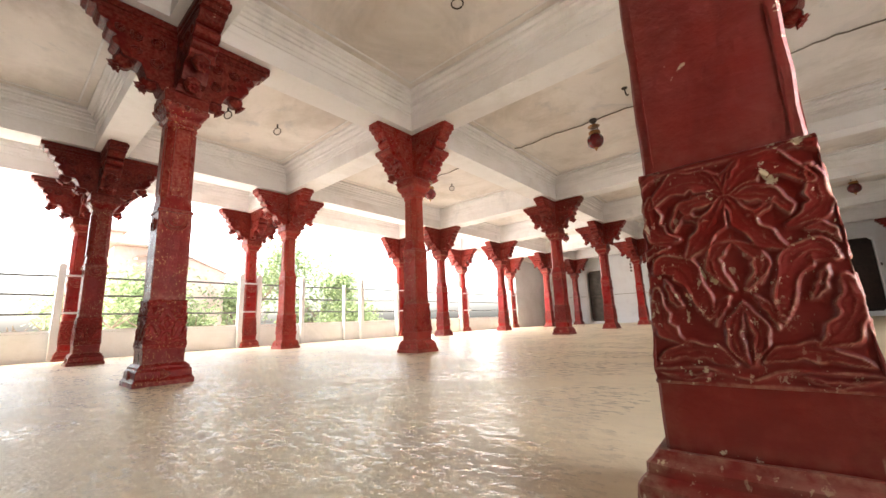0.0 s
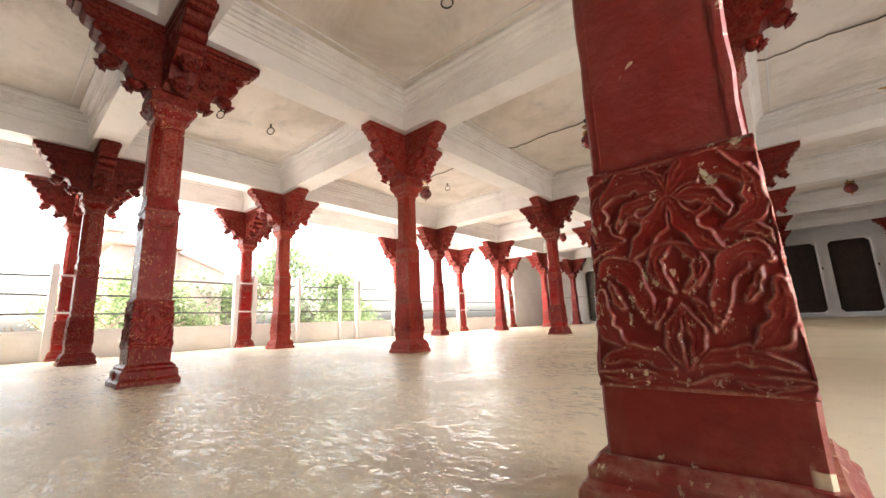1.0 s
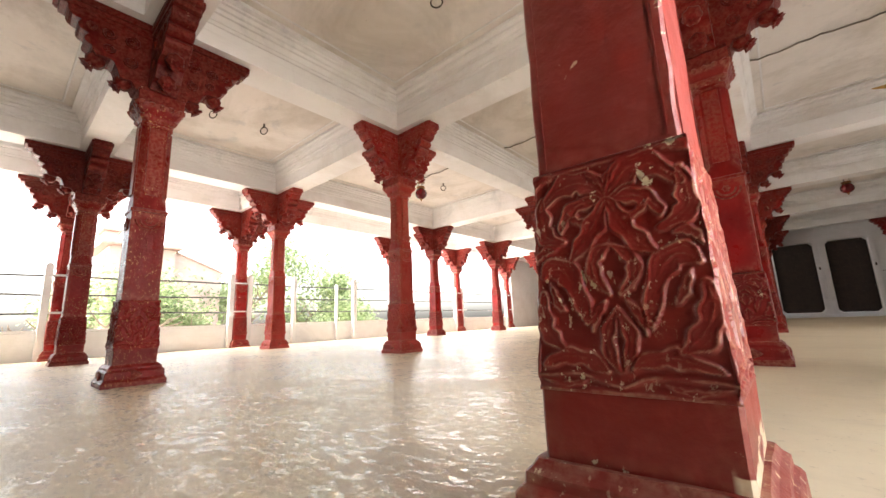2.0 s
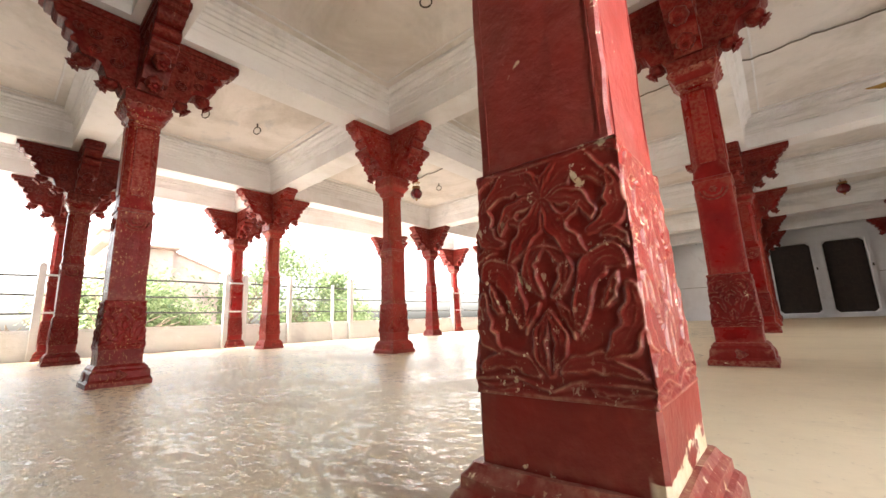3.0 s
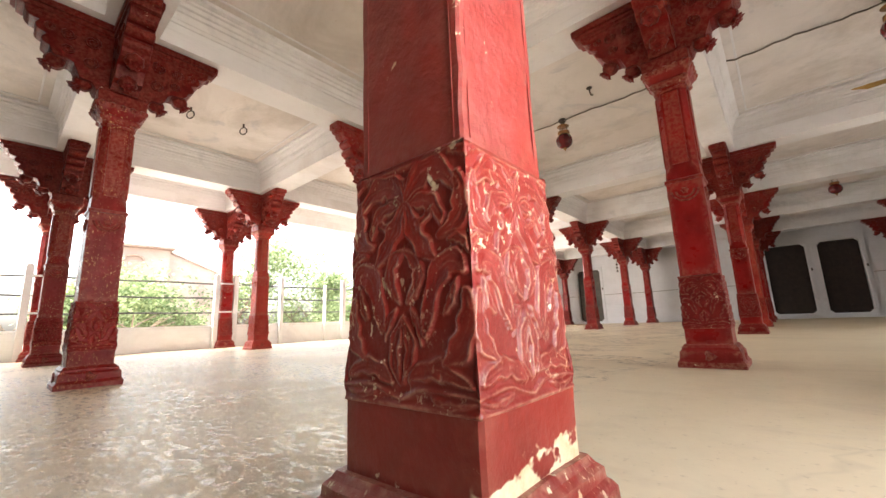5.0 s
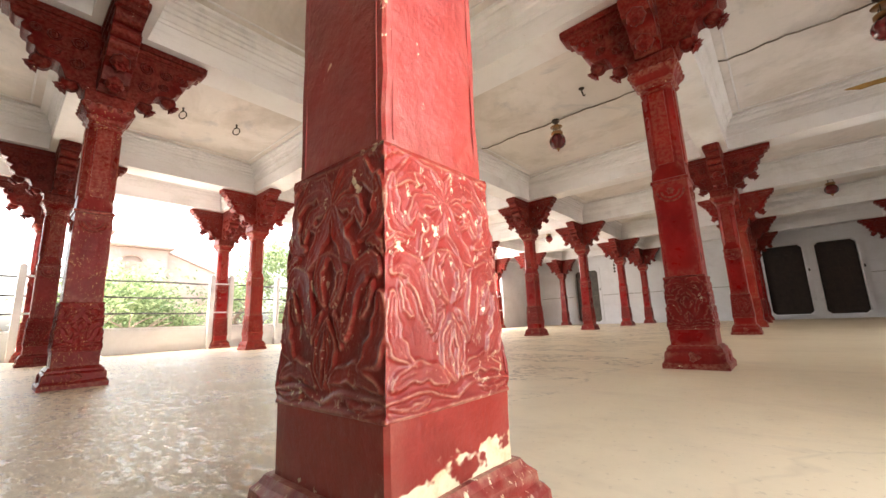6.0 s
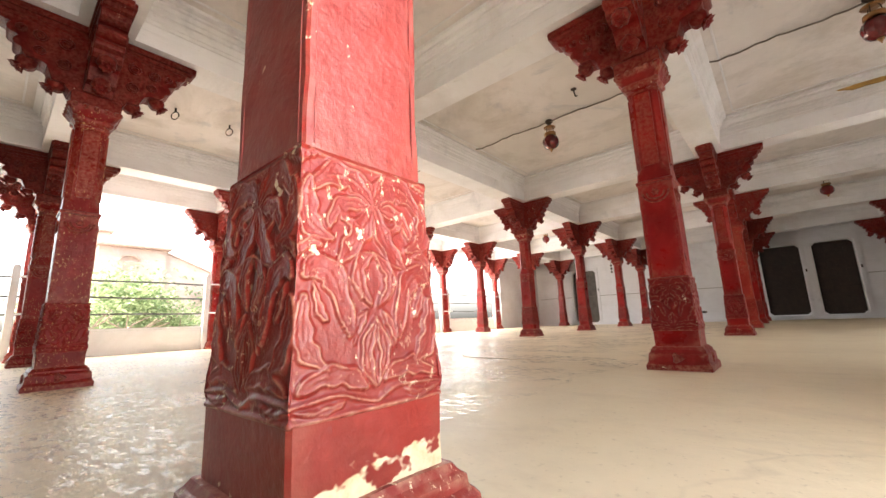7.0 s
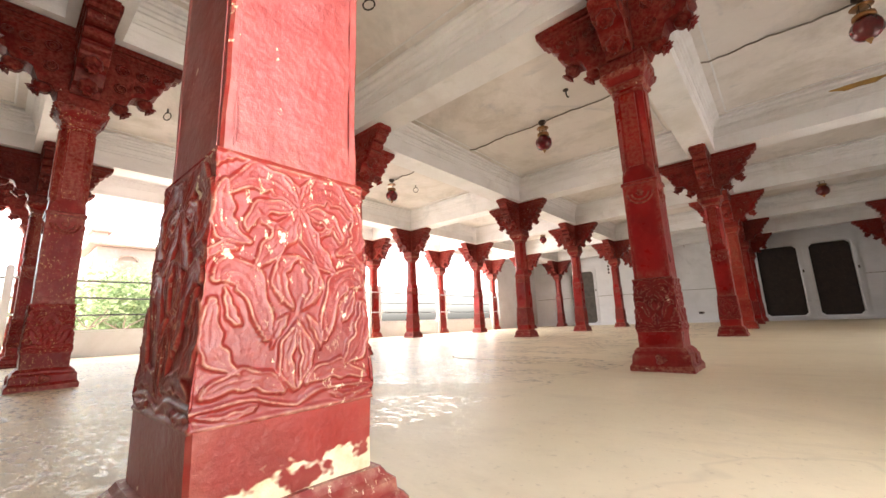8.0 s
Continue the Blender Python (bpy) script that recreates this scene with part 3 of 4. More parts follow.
def make_pillar(shaft_mat, panel_mat, die_mat, arm_mat, label, fine=False):
    root = tagged(new("pillar"), label, "pillar", "red stone pillars of the hall")
    base = [(0.168, 0.0, 0.004), (0.168, 0.030, 0.004), (0.163, 0.036, 0.004), (0.160, 0.042, 0.004), (0.156, 0.048, 0.004), (0.154, 0.090, 0.004),
            (0.149, 0.098, 0.004), (0.143, 0.104, 0.004), (0.142, 0.118, 0.004), (0.134, 0.126, 0.004), (0.128, 0.136, 0.004), (0.09, 0.137, 0.004)]
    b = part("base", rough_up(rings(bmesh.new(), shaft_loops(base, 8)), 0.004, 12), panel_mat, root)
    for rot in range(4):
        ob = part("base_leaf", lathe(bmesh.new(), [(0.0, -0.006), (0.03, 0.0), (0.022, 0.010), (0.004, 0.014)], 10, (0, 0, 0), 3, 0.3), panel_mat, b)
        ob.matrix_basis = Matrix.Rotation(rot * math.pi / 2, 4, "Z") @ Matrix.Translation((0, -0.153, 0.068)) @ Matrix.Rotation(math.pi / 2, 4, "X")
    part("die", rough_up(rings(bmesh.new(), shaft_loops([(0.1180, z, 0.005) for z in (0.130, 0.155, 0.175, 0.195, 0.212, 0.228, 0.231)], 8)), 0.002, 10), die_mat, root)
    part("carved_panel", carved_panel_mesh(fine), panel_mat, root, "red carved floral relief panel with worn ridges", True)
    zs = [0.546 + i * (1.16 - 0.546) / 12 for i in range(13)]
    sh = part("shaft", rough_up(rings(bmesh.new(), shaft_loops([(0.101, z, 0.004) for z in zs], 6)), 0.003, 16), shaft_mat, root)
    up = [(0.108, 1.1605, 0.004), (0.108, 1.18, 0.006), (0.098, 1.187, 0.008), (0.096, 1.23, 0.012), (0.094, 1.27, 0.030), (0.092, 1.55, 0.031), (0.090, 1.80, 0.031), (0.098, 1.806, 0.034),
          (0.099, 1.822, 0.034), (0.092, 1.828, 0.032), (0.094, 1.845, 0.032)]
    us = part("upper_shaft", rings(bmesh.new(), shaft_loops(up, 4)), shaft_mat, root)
    for rot in range(4):
        turn = Matrix.Rotation(rot * math.pi / 2, 4, "Z")
        bm = bmesh.new()
        for rr in (0.075, 0.05):
            lp = []
            for k in range(13):
                a = math.pi + math.pi * k / 12
                c = Vector((rr * math.cos(a), -0.101, 1.10 + rr * 0.9 * math.sin(a)))
                n = Vector((math.cos(a), 0, math.sin(a)))
                lp.append([c - n * 0.007, c + Vector((0, -0.007, 0)), c + n * 0.007, c + Vector((0, 0.004, 0))])
            rings(bm, lp)
        lathe(bm, [(0.0, -0.004), (0.022, 0.0), (0.018, 0.007), (0.003, 0.011)], 12, (0, -0.101, 1.10), 6, 0.2, Matrix.Rotation(math.pi / 2, 3, "X"))
        ob = part("crescent_relief", bm, panel_mat, sh)
        ob.matrix_basis = turn
        bm = bmesh.new()
        for sx in (-1, 1):
            box(bm, sx * 0.086 - 0.0028, sx * 0.086 + 0.0028, -0.1020, -0.099, 0.556, 1.0, 0.0015)
        edge = part("edge_fillet", bm, shaft_mat, sh)
        edge.matrix_basis = turn
        fil = part("raised_strip", boxed(-0.047, 0.047, -0.102, -0.088, 1.285, 1.795, bevel=0.003), shaft_mat, us)
        fil.matrix_basis = turn
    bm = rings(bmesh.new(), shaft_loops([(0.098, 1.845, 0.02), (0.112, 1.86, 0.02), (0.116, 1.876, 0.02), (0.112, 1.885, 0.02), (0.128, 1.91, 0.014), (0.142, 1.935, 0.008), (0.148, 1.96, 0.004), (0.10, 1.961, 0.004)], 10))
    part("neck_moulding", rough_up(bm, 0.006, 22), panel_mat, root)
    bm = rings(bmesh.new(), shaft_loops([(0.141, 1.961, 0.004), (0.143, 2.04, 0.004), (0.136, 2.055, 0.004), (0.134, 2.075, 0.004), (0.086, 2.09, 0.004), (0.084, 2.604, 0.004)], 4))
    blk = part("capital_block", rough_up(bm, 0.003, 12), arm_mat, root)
    for rot in range(4):
        for k in range(5):
            ob = part("leaf_drop", lathe(bmesh.new(), [(0.003, -0.024), (0.017, -0.010), (0.022, 0.006), (0.012, 0.016)], 8), panel_mat, blk)
            ob.matrix_basis = Matrix.Rotation(rot * math.pi / 2, 4, "Z") @ Matrix.Translation((-0.116 + 0.058 * k, -0.136, 1.952))
    bud = None
    for rot in range(4):
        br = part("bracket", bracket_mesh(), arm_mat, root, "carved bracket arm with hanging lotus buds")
        br.matrix_basis = Matrix.Rotation(rot * math.pi / 2, 4, "Z")
        for r, z in ((0.222, 2.106), (0.378, 2.202)):
            for y in (0.0,):
                ob = part("pendant_bud", bud_mesh(), arm_mat, br, smooth=True) if bud is None else new("pendant_bud", bud)
                bud = ob.data
                ob.parent = br
                ob.matrix_basis = Matrix.Translation((r, y, z)) @ Matrix.Rotation(radians(-42), 4, "Y")
    return root


front_pillar = make_pillar(M_RED_GLOSS, M_RED_RELIEF, M_RED_PATCH, M_RED_ARM_SHADED, "red painted carved stone pillar with peeled cream paint at its base", True)
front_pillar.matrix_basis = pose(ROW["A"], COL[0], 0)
plain_pillar = make_pillar(M_RED, M_RED_CARVED, M_RED, M_RED_ARM_SHADED, "glossy red painted carved stone pillar with bracket capital")
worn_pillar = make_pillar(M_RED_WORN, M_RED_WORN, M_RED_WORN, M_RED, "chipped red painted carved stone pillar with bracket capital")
old_pillar = make_pillar(M_RED_OLD, M_RED_OLD, M_RED_OLD, M_RED_OLD_ARM_SHADED, "old dull red painted carved stone pillar with yellow flecks")
plain_pillar.matrix_basis = pose(ROW["A"], COL[1], 0)
worn_pillar.matrix_basis = pose(ROW["B"], COL[1], 0)
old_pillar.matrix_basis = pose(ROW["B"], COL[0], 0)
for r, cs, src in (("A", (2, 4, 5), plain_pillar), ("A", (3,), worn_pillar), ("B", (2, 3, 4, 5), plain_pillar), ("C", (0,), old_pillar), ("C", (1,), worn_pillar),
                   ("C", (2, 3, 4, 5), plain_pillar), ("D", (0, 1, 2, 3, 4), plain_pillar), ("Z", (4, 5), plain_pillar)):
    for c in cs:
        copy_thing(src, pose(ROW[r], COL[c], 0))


# ---- balcony parapet and railing ----
def rail_post(y, h, w=0.09, x=ROW["D"] + 0.03):
    bm = bmesh.new()
    pts = [(-w / 2, 0.0), (w / 2, 0.0), (w / 2, h - w * 0.6)] + [(w / 2 * math.cos(a), h - w * 0.6 + w * 0.6 * math.sin(a)) for a in [math.pi * k / 6 for k in range(1, 6)]] + [(-w / 2, h - w * 0.6)]
    rings(bm, [[Vector((d, py, z)) for py, z in pts] for d in (-0.045, 0.045)])
    bmesh.ops.bevel(bm, geom=[e for e in bm.edges], offset=0.004, segments=1, affect="EDGES")
    ob = tagged(finish("railing_post", bm, M_WHITE), "white painted stone railing post with rounded top", "post", "posts of the balcony railing")
    ob.matrix_basis = pose(x, y, 0)
    return ob


post_ys = []
for c in COL[:5]:
    for s in (-1, 1):
        post_ys.append((c + s * 0.168, 1.38, 0.085))
post_ys += [(4.36, 1.40, 0.07), (5.42, 1.27, 0.035), (5.92, 1.42, 0.10), (-0.9, 1.38, 0.085)]
for y, h, w in post_ys:
    rail_post(y, h, w)
for c in COL[:5]:
    for z in (0.66, 1.19):
        ob = tagged(finish("rail_tie", boxed(ROW["D"] + 0.172, ROW["D"] + 0.195, c - 0.21, c + 0.21, z - 0.014, z + 0.014, bevel=0.004), M_WHITE), "white tie bar joining two posts across a pillar", "bar")
edges = [-1.295] + [c + s * 0.17 for c in COL[:5] for s in (-1, 1)] + [13.29]
for a, b in zip(edges[0::2], edges[1::2]):
    bm = boxed(ROW["D"] - 0.12, ROW["D"] - 0.02, a, b, 0.0, 0.385, bevel=0.008)
    box(bm, ROW["D"] - 0.14, ROW["D"] + 0.0, a, b, 0.387, 0.425, 0.01)
    tagged(finish("parapet", bm, M_WHITE), "low white painted masonry parapet along the balcony", "parapet", kind="structure")
for z in (0.655, 0.925, 1.20):
    pts = [(ROW["D"] - 0.05, -1.3 + k * 0.384, z + 0.006 * math.sin(k * 1.7 + z * 9)) for k in range(39)]
    tagged(tube("handrail", pts, 0.016, M_RAIL), "thin dark steel rail of the balcony railing", "rail", "rails of the balcony railing")


# ---- doors of the end wall ----
def octagon(x0, x1, z0, z1, c, y):
    return [Vector(q) for q in ((x0 + c, y, z0), (x1 - c, y, z0), (x1, y, z0 + c), (x1, y, z1 - c), (x1 - c, y, z1), (x0 + c, y, z1), (x0, y, z1 - c), (x0, y, z0 + c))]


def door(name, x0, x1, z0, z1, mat, label, cols=4, rows=8):
    y = Y_END
    d = tagged(new(name), label, "door", kind="structure")
    bm = bmesh.new()
    o = 0.11
    rings(bm, [octagon(x0, x1, z0, z1, 0.09, y + 0.10), octagon(x0, x1, z0, z1, 0.09, y - 0.012), octagon(x0 - 0.03, x1 + 0.03, z0 - 0.02, z1 + 0.03, 0.06, y - 0.03),
               octagon(x0 - o, x1 + o, z0 - 0.03, z1 + o, 0.01, y - 0.03), octagon(x0 - o, x1 + o, z0 - 0.03, z1 + o, 0.01, y + 0.002)], cap=False)
    part("door_frame", bm, M_WALL, d, "whitewashed moulded surround with cut corners")
    leaf_ob = part("door_leaf", boxed(x0 + 0.002, x1 - 0.002, y + 0.09, y + 0.13, z0 + 0.002, z1 - 0.002), mat, d)
    pw, ph = (x1 - x0 - 0.1) / cols, (z1 - z0 - 0.12) / rows
    me = None
    for i in range(cols):
        for j in range(rows):
            if me is None:
                ob = part("door_panel", boxed(-pw / 2 + 0.016, pw / 2 - 0.016, -0.012, 0.0, -ph / 2 + 0.016, ph / 2 - 0.016, bevel=0.006), mat, leaf_ob)
                me = ob.data
            else:
                ob = new("door_panel", me)
                ob.parent = leaf_ob
            ob.matrix_basis = Matrix.Translation((x0 + 0.05 + pw * (i + 0.5), y + 0.089, z0 + 0.06 + ph * (j + 0.5)))
    part("door_hook", lathe(bmesh.new(), [(0.018, -0.04), (0.02, 0.0), (0.016, 0.04)], 8, (x1 + 0.07, y - 0.045, z0 + (z1 - z0) * 0.62)), M_IRON, d)
    return d


door("door_1", *DOORS[0], M_GREYWOOD, "weathered grey wooden double door with cut corners", 2, 4)
door("door_2", *DOORS[1], M_DOOR, "dark panelled wooden door in a whitewashed surround")
door("door_3", *DOORS[2], M_DOOR, "dark panelled wooden door in a whitewashed surround")
bm = boxed(ROW["D"] + 0.06, 3.59, Y_END - 0.16, Y_END - 0.002, 0.0, 0.075, bevel=0.01)
for k in range(150):
    x = -7.6 + k * 0.075
    box(bm, x, x + 0.05, Y_END - 0.168, Y_END - 0.158, 0.035, 0.07)
tagged(finish("baseboard", bm, M_WHITE), "white plaster plinth course along the end wall", "plinth", kind="structure")
tagged(tube("wall_conduit", [(-7.6 + 0.5 * k, Y_END - 0.012, 1.12 + 0.01 * math.sin(k * 1.3)) for k in range(15)], 0.008, M_CABLE), "thin grey cable run along the wall", "cable")
tagged(tube("wall_conduit", [(2.36 + 0.15 * k, Y_END - 0.012, 1.24 + 0.004 * math.sin(k * 1.3)) for k in range(5)], 0.008, M_CABLE), "thin grey cable run along the wall", "cable")
tagged(tube("wall_cable", [(-7.6 + 0.5 * k, Y_END - 0.012, 2.98 + 0.012 * math.sin(k * 1.9)) for k in range(22)], 0.010, M_CABLE), "thin dark cable along the top of the wall", "cable")


# ---- hanging lamps, hooks, rings and cables ----
def hanging_lamp(x, y, drop, size=1.0):
    root = tagged(new("hanging_lamp"), "red ribbed glass globe lamp with brass cap hanging from ceiling", "lamp", "hanging lamps under the ceiling")
    root.matrix_basis = pose(x, y, CEIL - 0.002) @ Matrix.Scale(size, 4)
    part("ceiling_rose", lathe(bmesh.new(), [(0.05, 0.0), (0.055, -0.02), (0.03, -0.05), (0.012, -0.06)], 14), M_IRON, root, smooth=True)
    for k in range(3):
        a = k * 2.094
        tube("chain", [(0.012 * math.cos(a), 0.012 * math.sin(a), -0.05), (0.05 * math.cos(a), 0.05 * math.sin(a), -drop * 0.6), (0.055 * math.cos(a), 0.055 * math.sin(a), -drop)], 0.004, M_IRON, root)
    part("smoke_saucer", lathe(bmesh.new(), [(0.008, -drop * 0.42), (0.075, -drop * 0.5), (0.082, -drop * 0.53), (0.02, -drop * 0.50)], 18), M_BRASS, root, smooth=True)
    part("brass_collar", lathe(bmesh.new(), [(0.05, -drop + 0.02), (0.078, -drop + 0.012), (0.08, -drop - 0.02), (0.06, -drop - 0.03)], 18), M_BRASS, root, smooth=True)
    z = -drop - 0.03
    part("glass_globe", lathe(bmesh.new(), [(0.058, z), (0.085, z - 0.025), (0.104, z - 0.065), (0.108, z - 0.10), (0.096, z - 0.145), (0.066, z - 0.18), (0.03, z - 0.197), (0.012, z - 0.2)], 40, (0, 0, 0), 10, 0.05),
         M_LAMP, root, "dark red ribbed glass", True)
    part("finial", lathe(bmesh.new(), [(0.03, z - 0.192), (0.022, z - 0.21), (0.012, z - 0.225), (0.004, z - 0.245)], 12), M_BRASS, root, smooth=True)
    return root


for x, y in ((-1.64, 5.30), (-4.77, 5.26), (1.46, 5.30), (1.50, 11.6), (-4.8, 11.5)):
    hanging_lamp(x, y, 0.20)


def ceiling_ring(x, y, z=CEIL, r=0.05):
    root = tagged(new("ceiling_ring"), "dark iron ring hanging from the ceiling", "ring", "iron rings in the ceiling")
    root.matrix_basis = pose(x, y, z, 0, 0, 35)
    part("eye_bolt", lathe(bmesh.new(), [(0.012, 0.0), (0.010, -0.05), (0.004, -0.055)], 8), M_IRON, root)
    tube("ring", [(r * math.sin(2 * math.pi * k / 16), 0, -0.05 - r + r * math.cos(2 * math.pi * k / 16)) for k in range(17)], 0.007, M_IRON, root)


for x, y in ((-4.83, 2.28), (-4.85, 1.66), (-1.69, 2.29), (-4.68, 5.82)):
    ceiling_ring(x, y)
hook = tagged(new("ceiling_hook"), "short dark iron hook in the ceiling", "hook")
hook.matrix_basis = pose(-1.07, 4.80, CEIL)
part("plate", lathe(bmesh.new(), [(0.035, 0.0), (0.034, -0.008), (0.012, -0.012)], 12), M_IRON, hook)
tube("shank", [(0, 0, -0.008), (0.004, 0, -0.06), (0.014, 0, -0.10), (0.03, 0, -0.112), (0.036, 0, -0.098)], 0.009, M_IRON, hook)


def ceiling_cable(a, b, y, sag, n=26):
    pts = [(a + (b - a) * k / n, y + 0.022 * math.sin(k * 0.7) * (1 - 0.6 * k / n) + 0.006 * math.sin(k * 2.7), CEIL - 0.014 - sag * abs(math.sin(k * 1.3))) for k in range(n + 1)]
    tagged(tube("ceiling_cable", pts, 0.009, M_CABLE), "dusty cable strung along the ceiling to a lamp", "cable")


ceiling_cable(-2.9, -0.3, 5.28, 0.02)
ceiling_cable(0.24, 2.4, 5.35, 0.02)
ceiling_cable(-4.75, -3.7, 5.27, 0.01)

ceiling_cable(-3.35, -3.05, 12.9, 0.03)
tagged(tube("dangling_cable", [(-1.83, Y_END - 0.014, 2.98 - 0.05 * k) for k in range(8)], 0.008, M_CABLE), "short dark cable end hanging on the wall", "cable")
sock = tagged(new("wall_socket"), "small blackened socket low on the whitewashed wall", "socket")
sock.matrix_basis = pose(-1.62, Y_END - 0.002, 0.33)
part("plate", boxed(-0.075, 0.06, -0.03, 0.0, -0.04, 0.035, bevel=0.008), M_DOOR, sock)
part("knob", lathe(bmesh.new(), [(0.02, -0.03), (0.024, 0.0), (0.018, 0.03)], 10, (0.07, -0.03, 0.0)), M_CABLE, sock)
# Unidentified dark string of three pieces; the bell shape is made up.
bells = tagged(new("hanging_bells"), "string of three small dark pieces hanging beside a pillar", "bells")
bells.matrix_basis = pose(ROW["B"] - 0.15, COL[4] - 0.16, 1.98)
tube("cord", [(0, 0, 0.0), (0.004, 0, -0.15), (0, 0, -0.34)], 0.004, M_IRON, bells)
for k in range(3):
    part("bell", lathe(bmesh.new(), [(0.008, -0.10 - 0.1 * k), (0.026, -0.115 - 0.1 * k), (0.032, -0.145 - 0.1 * k), (0.02, -0.16 - 0.1 * k)], 12), M_IRON, bells, smooth=True)
patch_bm = bmesh.new()
rings(patch_bm, [[Vector((1.62 + (0.24 + 0.05 * math.sin(3 * a)) * math.cos(a), yy, 2.955 + (0.032 + 0.008 * math.sin(5 * a)) * math.sin(a))) for a in [k * math.pi / 10 for k in range(20)]] for yy in (COL[2] - HALF_BEAM - 0.06, COL[2] - HALF_BEAM - 0.035)])
tagged(finish("clay_patch", patch_bm, material("ochre_clay", simple((0.42, 0.25, 0.07), 0.9))), "patch of bare ochre clay on a beam moulding", "patch")

bm = bmesh.new()
pts = []
for k in range(40):
    a = k * math.pi / 20
    w = 1 + 0.22 * noise.noise(Vector((math.cos(a) * 2, math.sin(a) * 2, 5.0)))
    pts.append((-1.25 + 0.72 * w * math.cos(a), 3.55 + 0.2 * w * math.sin(a)))
rings(bm, [[Vector((x, y, z)) for x, y in pts] for z in (-0.002, 0.003)])
tagged(finish("floor_repair", bm, M_FLOOR), "rough repaired patch in the cement floor", "floor patch", kind="structure")

# ---- outside: ground, trees, houses ----
gb = bmesh.new()
bmesh.ops.create_grid(gb, x_segments=40, y_segments=40, size=600)
for v in gb.verts:
    v.co.z = -5.5 + 0.5 * noise.noise(v.co * 0.02)
tagged(finish("ground", gb, M_GROUND), "dry sandy ground below the balcony", "ground", kind="structure")


def tree(x, y, top, spread, seed, leaves=5200):
    rnd = random.Random(seed)
    root = tagged(new("tree"), "leafy green tree below the balcony", "tree", "trees beyond the balcony")
    root.matrix_basis = pose(x, y, -5.5)
    h = top + 5.5
    bm = bmesh.new()
    tips = []

    def limb(p, d, ln, r, depth):
        pts = [p]
        for k in range(4):
            d = (d + Vector((rnd.uniform(-0.25, 0.25), rnd.uniform(-0.25, 0.25), rnd.uniform(-0.05, 0.15)))).normalized()
            pts.append(pts[-1] + d * ln / 4)
        loops = []
        for i, q in enumerate(pts):
            rr = r * (1 - 0.12 * i)
            s = d.cross(Vector((0.3, 0.8, 0.1))).normalized()
            u = s.cross(d)
            loops.append([q + rr * (math.cos(k * math.pi / 3) * s + math.sin(k * math.pi / 3) * u) for k in range(6)])
        rings(bm, loops)
        if depth == 0:
            tips.append(pts[-1])
            tips.append(pts[2])
            return
        for k in range(4):
            a = rnd.uniform(0, 6.28)
            nd = (d * 0.7 + Vector((math.cos(a), math.sin(a), rnd.uniform(0.0, 0.5)))).normalized()
            limb(pts[-1 if k < 3 else 2], nd, ln * 0.62, r * 0.5, depth - 1)

    limb(Vector((0, 0, 0)), Vector((0, 0, 1)), h * 0.42, 0.22, 3)
    lo = max(t.z for t in tips)
    wide = max(math.hypot(t.x, t.y) for t in tips)
    part("trunk", bm, M_BARK, root)
    verts, faces = [], []
    for k in range(leaves):
        t = rnd.choice(tips)
        c = Vector((t.x * spread / wide, t.y * spread / wide, min(t.z / lo, 1.0) * (h - 0.4))) + Vector([rnd.gauss(0, 0.42), rnd.gauss(0, 0.42), rnd.gauss(0, 0.34)])
        m = Euler((rnd.uniform(0, 6.28), rnd.uniform(-0.9, 0.9), rnd.uniform(0, 6.28))).to_matrix()
        s = rnd.uniform(0.07, 0.13)
        n = len(verts)
        verts += [c + m @ Vector(q) for q in ((-s, 0, 0), (0, -s * 0.45, 0.02), (s, 0, 0), (0, s * 0.45, 0.02))]
        faces += [(n, n + 1, n + 2), (n, n + 2, n + 3)]
    me = bpy.data.meshes.new("crown")
    me.from_pydata([tuple(v) for v in verts], [], faces)
    me.materials.append(M_LEAF)
    new("crown", me).parent = root


for k, (x, y, top, spread) in enumerate(TREES):
    tree(x, y, top, spread, 11 + k)


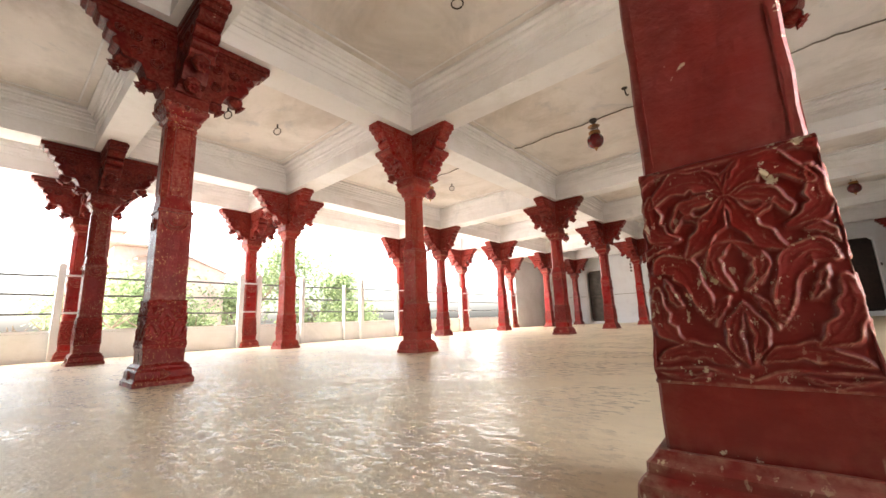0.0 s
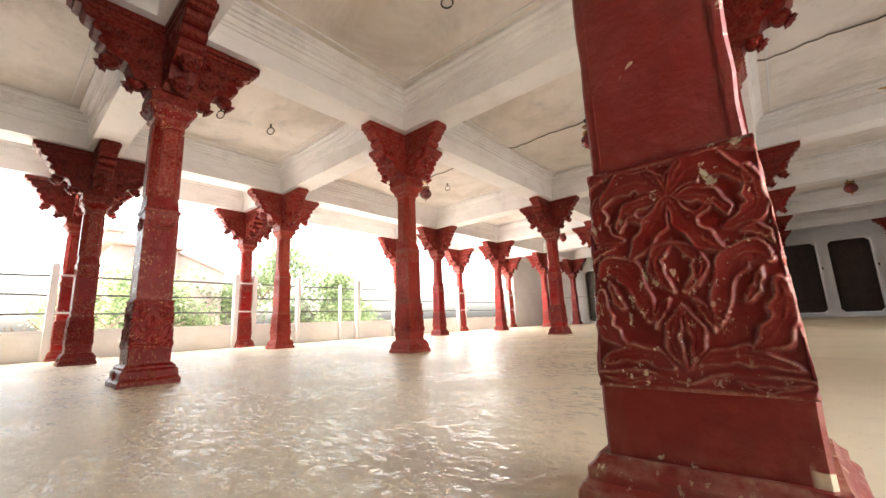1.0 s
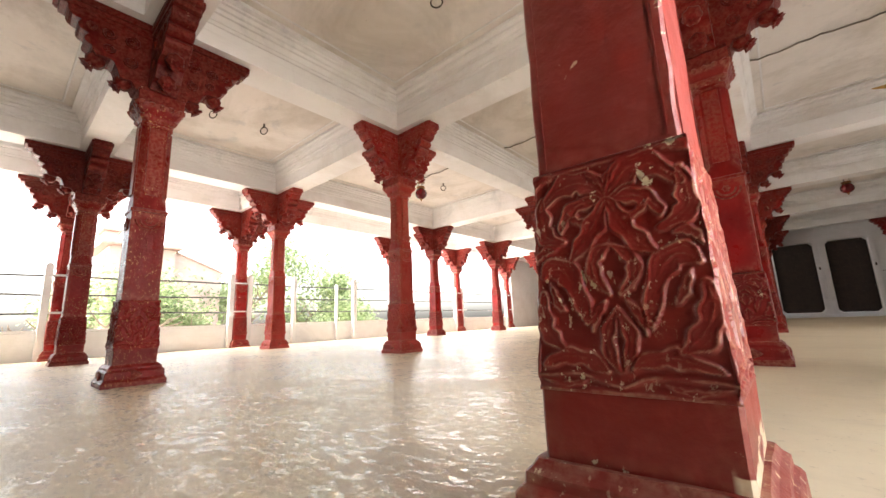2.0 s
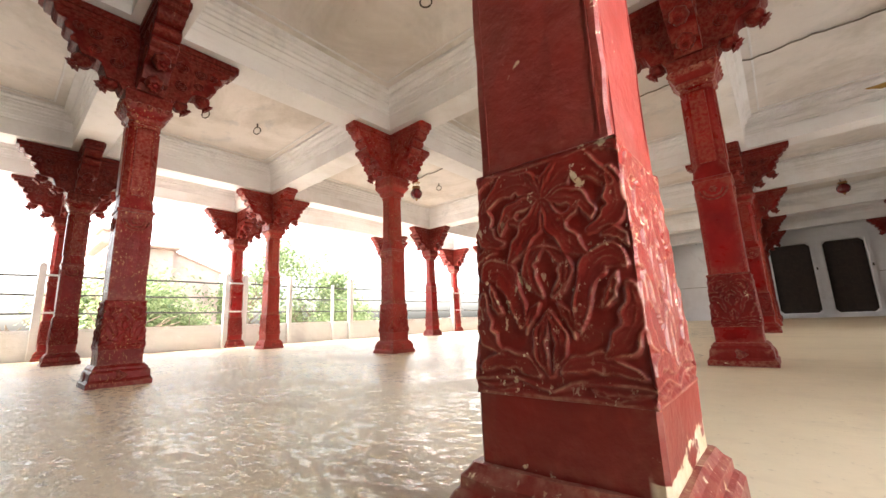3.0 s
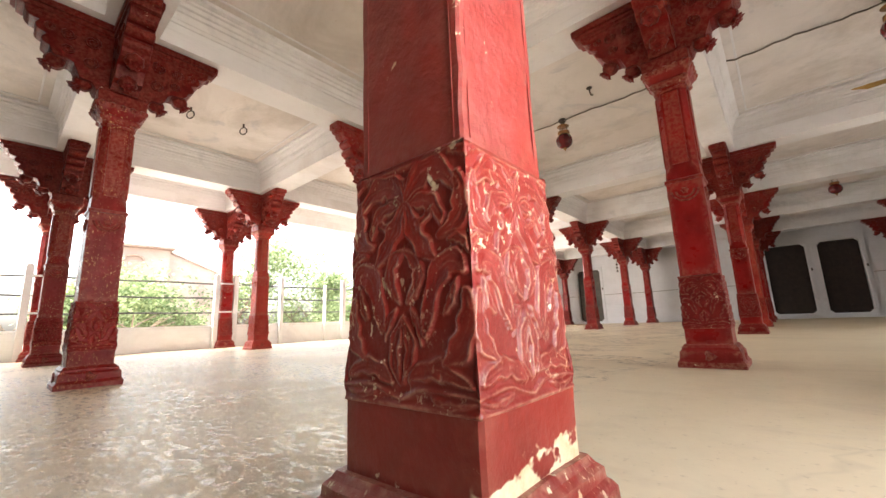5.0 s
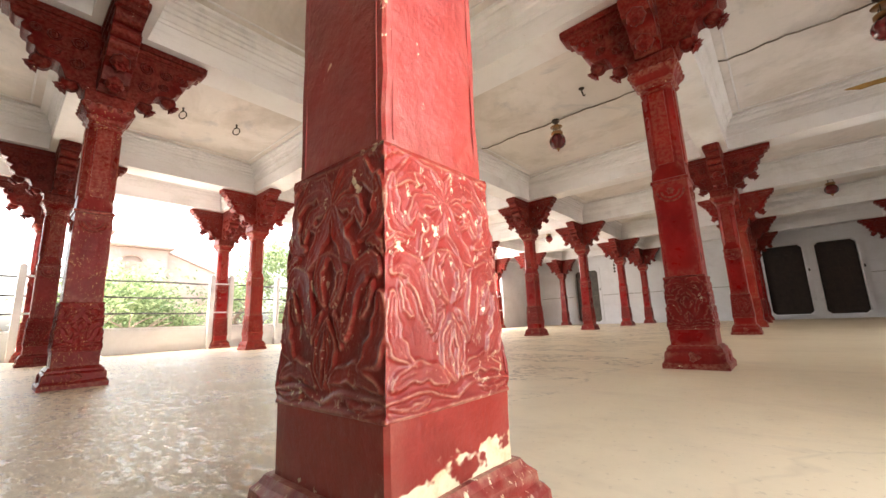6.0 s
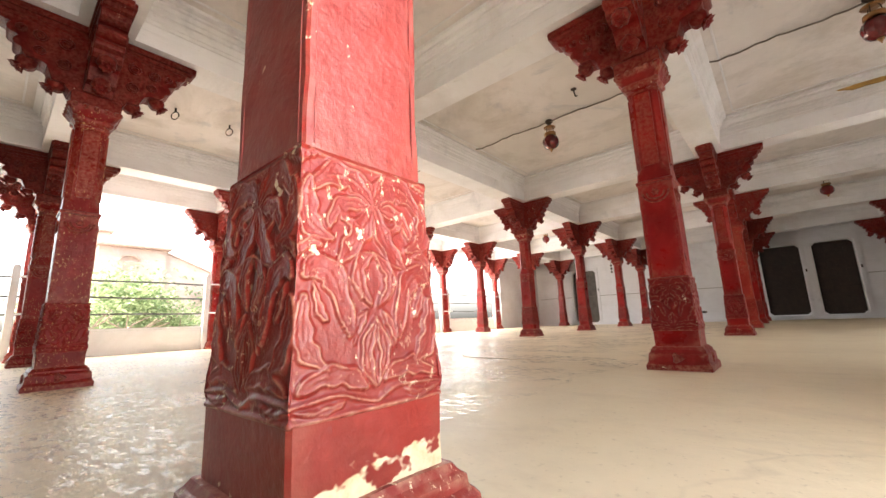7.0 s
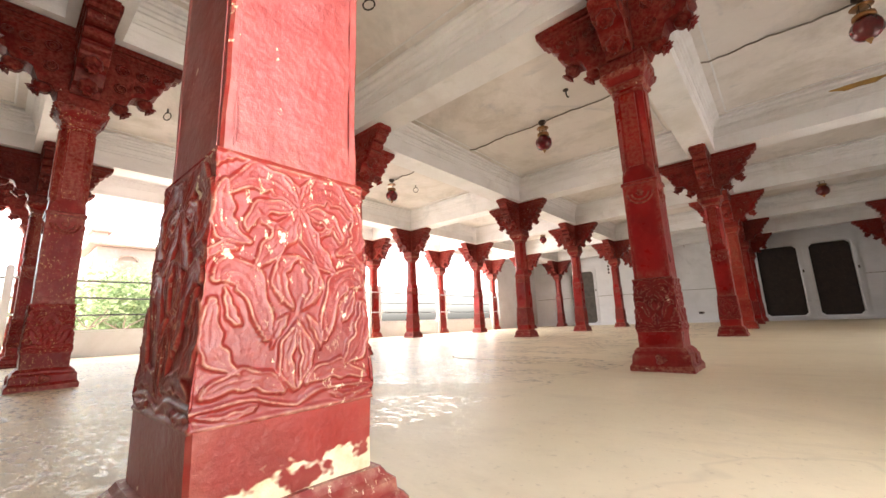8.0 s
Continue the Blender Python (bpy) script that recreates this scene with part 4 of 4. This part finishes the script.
def house():
    root = tagged(new("house"), "pale cream rendered house with flat eaves beyond the trees", "house", "houses beyond the balcony")
    root.matrix_basis = pose(-20.0, 2.98, -5.5)
    part("wall", boxed(-3.4, 0.0, 0.0, 2.3, 0.0, 9.4, bevel=0.02), M_HOUSE, root)
    part("roof", boxed(-3.7, 0.35, -0.3, 2.45, 9.404, 9.50, bevel=0.02), M_SHUTTER, root, "brown flat roof slab with a projecting eave")
    part("string_course", boxed(-3.45, 0.06, -0.06, 2.3, 8.0, 8.1, bevel=0.01), M_HOUSE, root)
    part("stair_tower", boxed(-3.3, -1.9, 0.05, 0.55, 9.51, 10.35, bevel=0.02), M_HOUSE, root)
    part("tower_cap", boxed(-3.45, -1.75, -0.05, 0.68, 10.354, 10.44, bevel=0.01), M_SHUTTER, root)
    for z0, z1 in ((8.42, 9.06), (7.1, 7.72), (5.6, 6.3)):
        win = part("window", boxed(-1.75, -0.45, -0.05, -0.004, z0 - 0.05, z1 + 0.05, bevel=0.01), M_HOUSE, root)
        part("shutter", boxed(-1.66, -0.54, -0.075, -0.054, z0, z1, bevel=0.006), M_SHUTTER, win, "weathered brown wooden shutter")
    for z0 in (8.45, 6.9, 5.4):
        win = part("window", boxed(0.004, 0.05, 0.72, 1.28, z0, z0 + 0.42, bevel=0.01), M_HOUSE, root)
        part("pane", boxed(0.054, 0.07, 0.80, 1.20, z0 + 0.05, z0 + 0.36), M_HOUSE_WARM, win)
        arc = []
        for k in range(13):
            a = math.pi * k / 12
            c = Vector((0.08, 1.0 + 0.34 * math.cos(a), z0 + 0.42 + 0.20 * math.sin(a)))
            n = Vector((0, math.cos(a), math.sin(a)))
            arc.append([c - n * 0.03 - Vector((0.07, 0, 0)), c + n * 0.03 - Vector((0.07, 0, 0)), c + n * 0.03 + Vector((0.10, 0, 0)), c - n * 0.03 + Vector((0.10, 0, 0))])
        part("hood", rings(bmesh.new(), arc), M_SHUTTER, win, "curved brown hood over the window")
    sun_shade = bmesh.new()
    rings(sun_shade, [[Vector((0.004, y, 8.0)), Vector((0.55, y, 7.78)), Vector((0.55, y, 7.72)), Vector((0.004, y, 7.92))] for y in (-0.1, 0.75)])
    part("sun_shade", sun_shade, M_SHUTTER, root)
    annex = bmesh.new()
    rings(annex, [[Vector((x, 2.304, 0)), Vector((x, 4.3, 0)), Vector((x, 4.3, 8.55)), Vector((x, 2.304, 9.35))] for x in (-3.0, -0.3)])
    part("annex_wall", annex, M_HOUSE, root, "pale annex wall with a sloping top")
    coping = bmesh.new()
    rings(coping, [[Vector((x, 2.304, 9.354)), Vector((x, 4.4, 8.514)), Vector((x, 4.4, 8.58)), Vector((x, 2.304, 9.43))] for x in (-3.1, -0.2)])
    part("annex_roof", coping, M_SHUTTER, root)


house()
